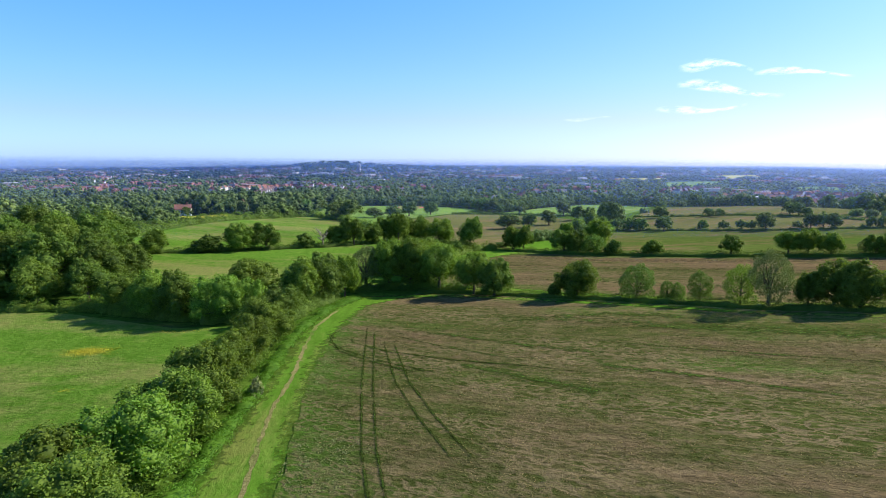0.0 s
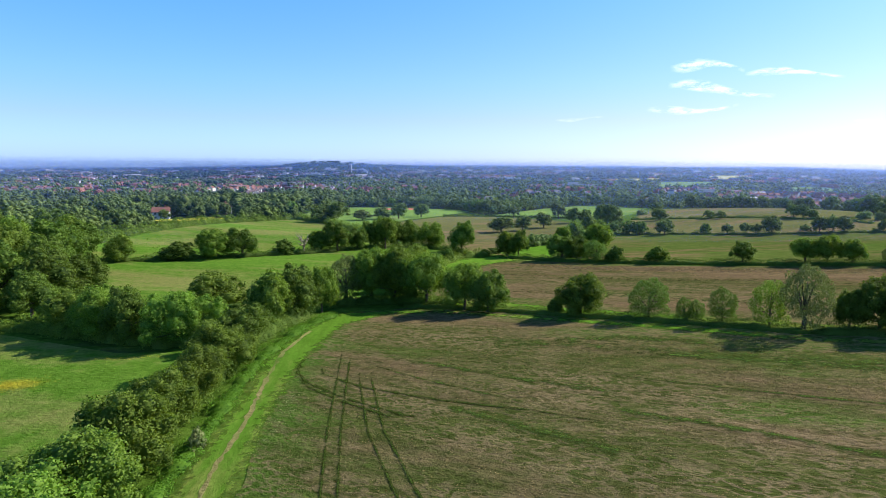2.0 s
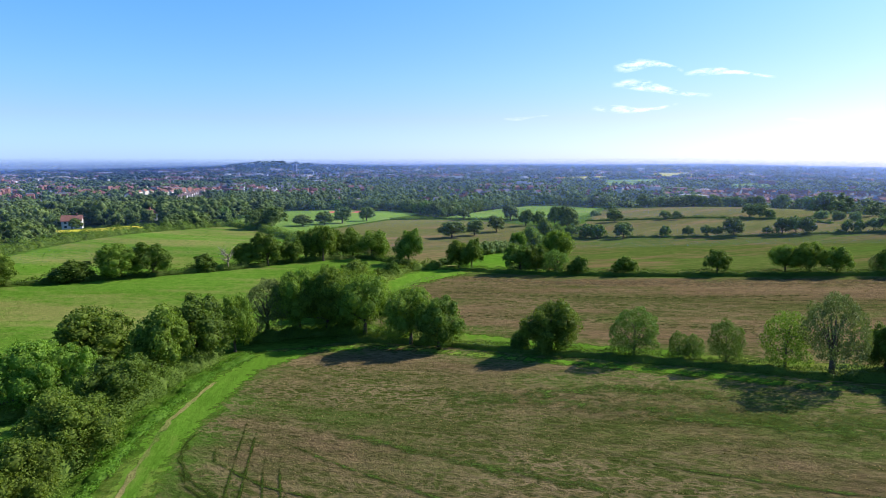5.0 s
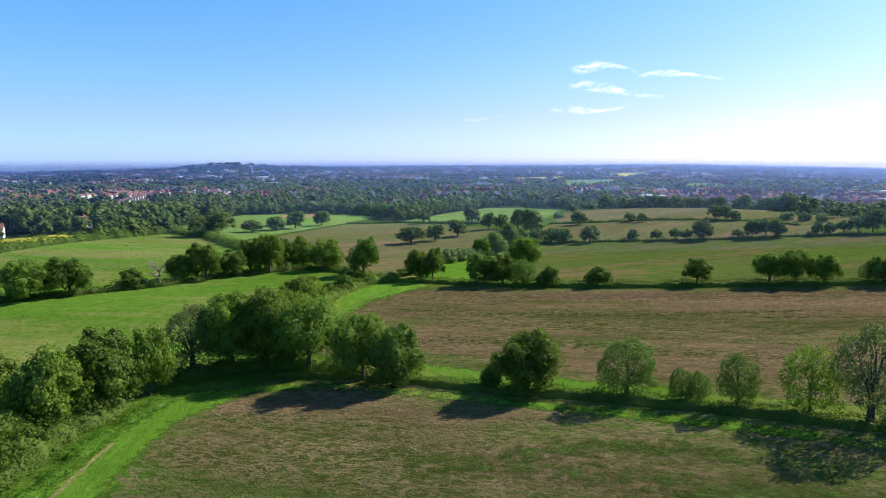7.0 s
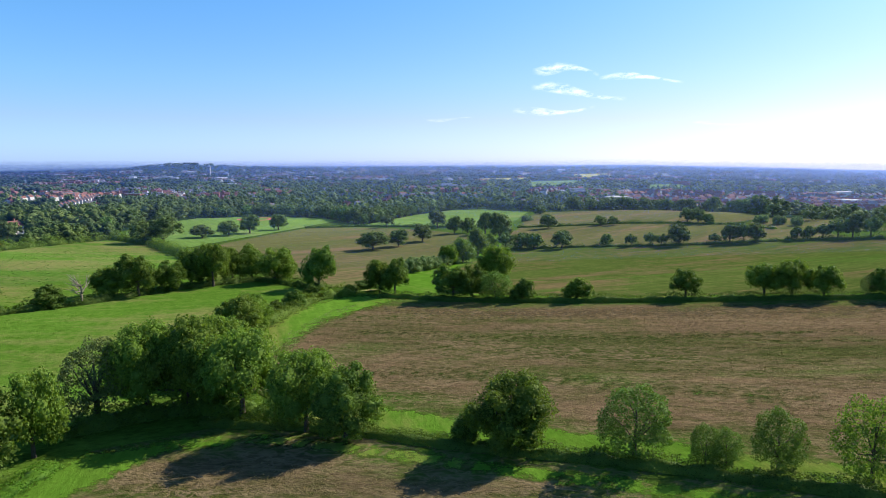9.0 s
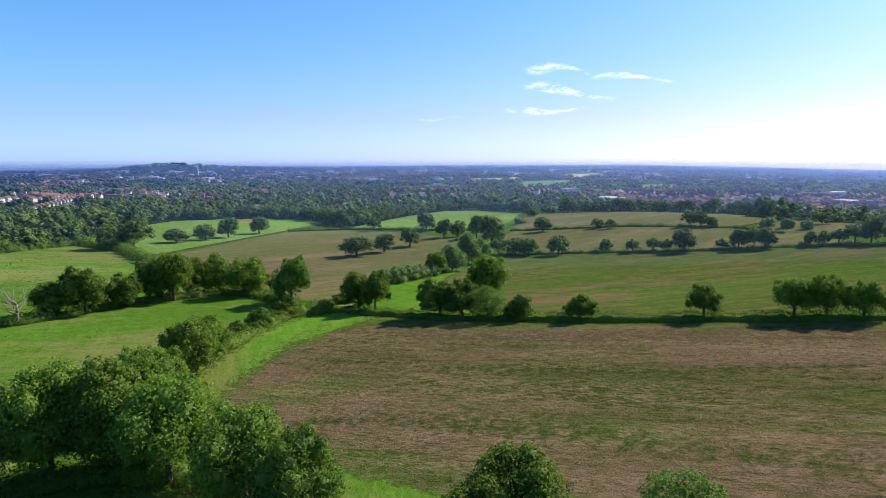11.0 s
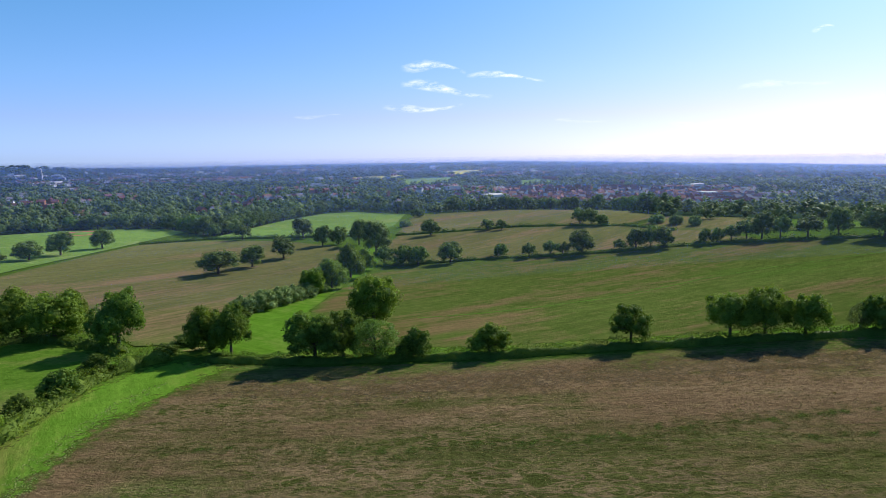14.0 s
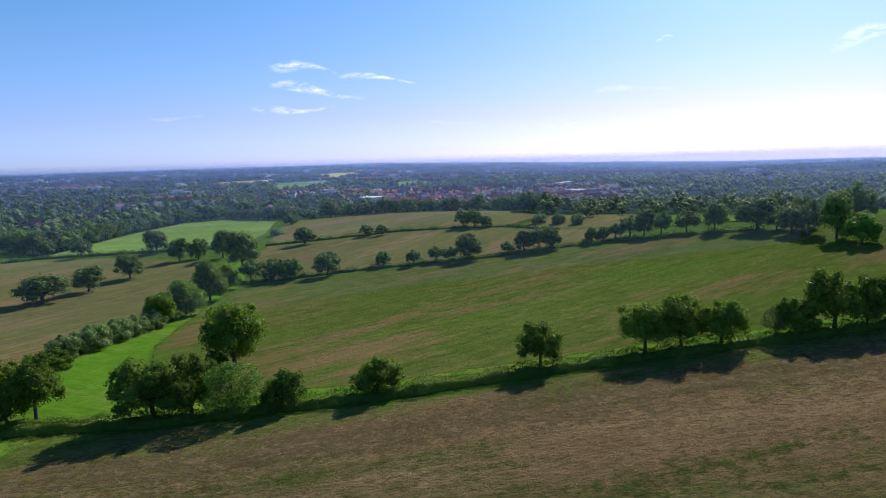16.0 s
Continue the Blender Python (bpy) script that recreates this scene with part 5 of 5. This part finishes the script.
def tower_block(x, y, wide, deep, high, label, floors):
    root = new("tower_block")
    z = float(land(x, y))
    v, f = [], []
    box(v, f, -wide / 2, wide / 2, -deep / 2, deep / 2, -2, high)
    part("wall", mesh_of("wall", v, f, M_CONCRETE), root)
    v, f = [], []
    box(v, f, -wide / 4, wide / 4, -deep / 4, deep / 4, high, high + 4)
    part("roof_housing", mesh_of("roof_housing", v, f, M_CONCRETE), root)
    v, f = [], []
    box(v, f, -wide * 0.44, wide * 0.44, -0.2, 0.2, -0.9, 0.9)
    band = mesh_of("window_band", v, f, M_PANE)
    for i in range(floors):
        w = part("window_band", band, root)
        w.location = (0, -deep / 2 - 0.1, 4 + (high - 6) * i / floors)
    root.matrix_basis = pose(x, y, z)
    return tagged(root, label=label, category="building", group="tall buildings of the town")


tower_block(-446, 2740, 14, 14, 46, "slim pale tower block above the town", 14)
tower_block(-398, 2770, 34, 16, 24, "grey slab block of flats beside the tower", 7)
tower_block(-372, 2700, 20, 14, 18, "low pale office block", 5)
tower_block(-520, 2350, 70, 30, 12, "long white warehouse in the town", 2)
tower_block(-281, 1352, 14, 10, 6, "white pitched school building among trees", 3)
tower_block(470, 1120, 60, 20, 9, "long low white hall beyond the trees", 2)
tower_block(296, 1460, 46, 18, 10, "white flat-roofed hall in the suburb", 2)


for k, (a, d, w, h) in enumerate(((-39.5, 3750, 60, 11), (-37.6, 3900, 46, 16), (-36.2, 3700, 80, 9), (-34.6, 3850, 40, 20), (-33.4, 3650, 90, 10), (-31.8, 3500, 50, 9), (-29.5, 3300, 70, 8))):
    tower_block(15 + d * math.sin(radians(a)), 70 + d * math.cos(radians(a)), w, 20, h, "pale block of the far town in haze", max(2, int(h / 4)))


def stadium_arch(x, y, span, rise_):
    """A white lattice arch standing over a far stadium."""
    v, f = [], []
    pts = [(span / 2 * math.cos(math.pi * i / 16), -6 * math.sin(math.pi * i / 16), rise_ * math.sin(math.pi * i / 16)) for i in range(17)]
    tv, tf = tube(pts, [1.3] * 17, 6)
    ob = new("stadium_arch", mesh_of("stadium_arch", tv, tf, M_CONCRETE, flat=False))
    ob.matrix_basis = pose(x, y, float(land(x, y)), 0, 0, 40)
    return tagged(ob, label="white arch over a far stadium in haze", category="arch")


stadium_arch(-2300, 3430, 90, 46)


# ---- clouds ----
def cloud(az, el, wide, high, tilt, seed, dense=1.0):
    """A thin wisp of high cloud, far off and almost still: a tapering, torn sheet of ice haze."""
    rng = np.random.default_rng(seed)
    d = 4600
    a, e = radians(az), radians(el)
    c = np.array([15 + d * math.cos(e) * math.sin(a), 70 + d * math.cos(e) * math.cos(a), 36 + d * math.sin(e)])
    right = np.array([math.cos(a), -math.sin(a), 0.0])
    up = np.array([0.0, 0.0, 1.0])
    W, H = d * radians(wide), d * radians(high)
    nx, ny = 40, 10
    v, f, alpha = [], [], []
    for i in range(nx + 1):
        s = i / nx * 2 - 1
        bend = 0.35 * math.sin(s * 2.2 + seed)
        for j in range(ny + 1):
            q = j / ny * 2 - 1
            p = c + right * (s * W / 2) + up * (q * H / 2 - s * W / 2 * math.tan(radians(tilt)) + bend * H)
            v.append(p)
            body = 0.35 + 0.65 * math.exp(-((s + 0.4) / 0.5) ** 2)
            alpha.append(dense * max(0, 1 - abs(s) ** 3) * max(0, 1 - (q / body) ** 2))
    for i in range(nx):
        for j in range(ny):
            n = i * (ny + 1) + j
            f.append((n, n + ny + 1, n + ny + 2, n + 1))
    me = mesh_of("cloud", v, f, M_CLOUD, flat=False)
    at = me.attributes.new("thick", "FLOAT", "POINT")
    at.data.foreach_set("value", np.array(alpha, np.float32))
    return tagged(new("cloud", me), label="thin white wisp of high cloud in blue sky", category="cloud", group="wispy clouds", kind="structure")


def cloud_material():
    m, t, b = material("glowing_ice_cloud")
    thick = t.nodes.new("ShaderNodeAttribute")
    thick.attribute_name = "thick"
    n = noise_of(t, placed(t, 0, (1, 1, 3.0)), 0.009, 8, 0.66)
    k = t.nodes.new("ShaderNodeMath")
    k.operation = "MULTIPLY"
    t.links.new(ramp(t, n, [(0.4, (0, 0, 0)), (0.74, (1, 1, 1))]), k.inputs[0])
    t.links.new(thick.outputs["Fac"], k.inputs[1])
    clear = t.nodes.new("ShaderNodeBsdfTransparent")
    # the wisp's sunlit white is put into emission, so it glows by itself
    white = t.nodes.new("ShaderNodeEmission")
    white.inputs[0].default_value = (1, 0.97, 0.92, 1)
    white.inputs[1].default_value = 1.0
    both = t.nodes.new("ShaderNodeMixShader")
    t.links.new(k.outputs[0], both.inputs[0])
    t.links.new(clear.outputs[0], both.inputs[1])
    t.links.new(white.outputs[0], both.inputs[2])
    t.links.new(both.outputs[0], t.nodes["Material Output"].inputs[0])
    return m


M_CLOUD = cloud_material()
for spec in ((22.6, 8.3, 6.0, 1.1, 8, 1), (29.2, 7.4, 7.2, 0.7, 4, 2), (23.8, 6.4, 8.5, 1.1, 4, 3), (21.6, 4.9, 7.5, 0.8, -4, 4), (45.6, 2.9, 4.5, 0.5, 0, 5, 0.6), (12.0, 4.2, 4.5, 0.4, 0, 6, 0.3), (54.4, 9.6, 1.6, 0.5, 0, 7), (69.5, 8.0, 6.0, 1.6, -5, 8), (52.0, 5.6, 7.0, 0.7, -3, 9, 0.5), (36.0, 3.4, 5.0, 0.4, 0, 10, 0.4)):
    cloud(*spec)


# ---- tufts of cut hay lying in the near meadows ----
def tufts(name, label, poly, count, lift, mat, seed, size):
    """Loose blades and stalks lying in clumps."""
    rng = np.random.default_rng(seed)
    xs, ys = [p[0] for p in poly], [p[1] for p in poly]
    p = np.column_stack([rng.uniform(min(xs), max(xs), count * 3), rng.uniform(min(ys), max(ys), count * 3)])
    p = np.array([q for q in p if inside(q, poly)])[:count]
    lump = np.array([noise.noise((a * 0.5, b * 0.5, 1.0)) for a, b in p])
    p = p[lump > -0.15]
    n = len(p)
    c = np.column_stack([p, land(p[:, 0], p[:, 1]) + lift + rng.uniform(0.02, 0.07, n)])
    v, q = cards(rng, c, np.tile((0.0, 0.0, 1.0), (n, 1)), size, 0.22, 0.4)
    ob = new(name, quads_mesh(name, v, q, np.zeros((0, 3), int), [mat]))
    return tagged(ob, label=label, category="hay", kind="stuff")


M_STRAW = leaf_material("cut_hay_stalks", (0.1, 0.1, 0.028), (0.24, 0.185, 0.095), 0.3, 0.0, 0.12, 0.5)
tufts("hay_tufts", "loose tufts of cut hay on the near meadow", [(-22, 40), (110, 40), (80, 98), (27, 136), (-10, 160), (-26, 150), (-28, 110)], 26000, 0.1, M_STRAW, 81, 0.36)
tufts("hay_tufts", "loose tufts of cut hay on the second meadow", [(12, 172), (62, 128), (140, 90), (180, 120), (118, 196), (42, 238), (16, 250), (0, 220)], 20000, 0.1, M_STRAW, 82, 0.4)


M_PALE = leaf_material("pale_dry_grass", (0.11, 0.15, 0.05), (0.21, 0.235, 0.1), 0.25, 0.0)
M_ROUGH = leaf_material("rough_grass_blades", (0.065, 0.15, 0.012), (0.14, 0.25, 0.03), 0.35, 0.0)
tufts("pale_grass", "pale dry grass at the edge of the meadow", [(-32, 84), (-29, 80), (-26.5, 90), (-28, 104), (-31.5, 104)], 380, 0.12, M_PALE, 83, 0.36)
tufts("pale_grass", "pale dry grass by the field corner", [(-26, 54), (-18, 50), (-15, 62), (-20, 68), (-26, 66)], 1100, 0.12, M_PALE, 84, 0.4)
tufts("pale_grass", "pale dry grass along the second margin", [(-10, 204), (-6, 202), (4, 232), (14, 250), (8, 248), (-4, 226)], 2600, 0.18, M_PALE, 85, 0.4)
tufts("rough_grass", "rough tussocks in the green field", [(-130, 216), (-100, 172), (-50, 178), (-20, 206), (-2, 262), (-30, 288)], 5000, 0.12, M_ROUGH, 86, 0.45)
tufts("rough_grass", "rough tussocks in the far green field", [(-154, 276), (-136, 240), (-60, 286), (-34, 326), (-92, 440), (-144, 410)], 6000, 0.15, M_ROUGH, 87, 0.9)
tufts("rough_grass", "dark tussocks and thistles in the far green field", [(-154, 276), (-136, 240), (-60, 286), (-34, 326), (-92, 440), (-144, 410)], 2600, 0.2, M_NETTLE, 89, 1.3)
tufts("rough_grass", "rough tussocks in the flower meadow", [(-150, 140), (-70, 124), (-52, 118), (-50, 50), (-140, 40)], 6000, 0.1, M_ROUGH, 88, 0.35)
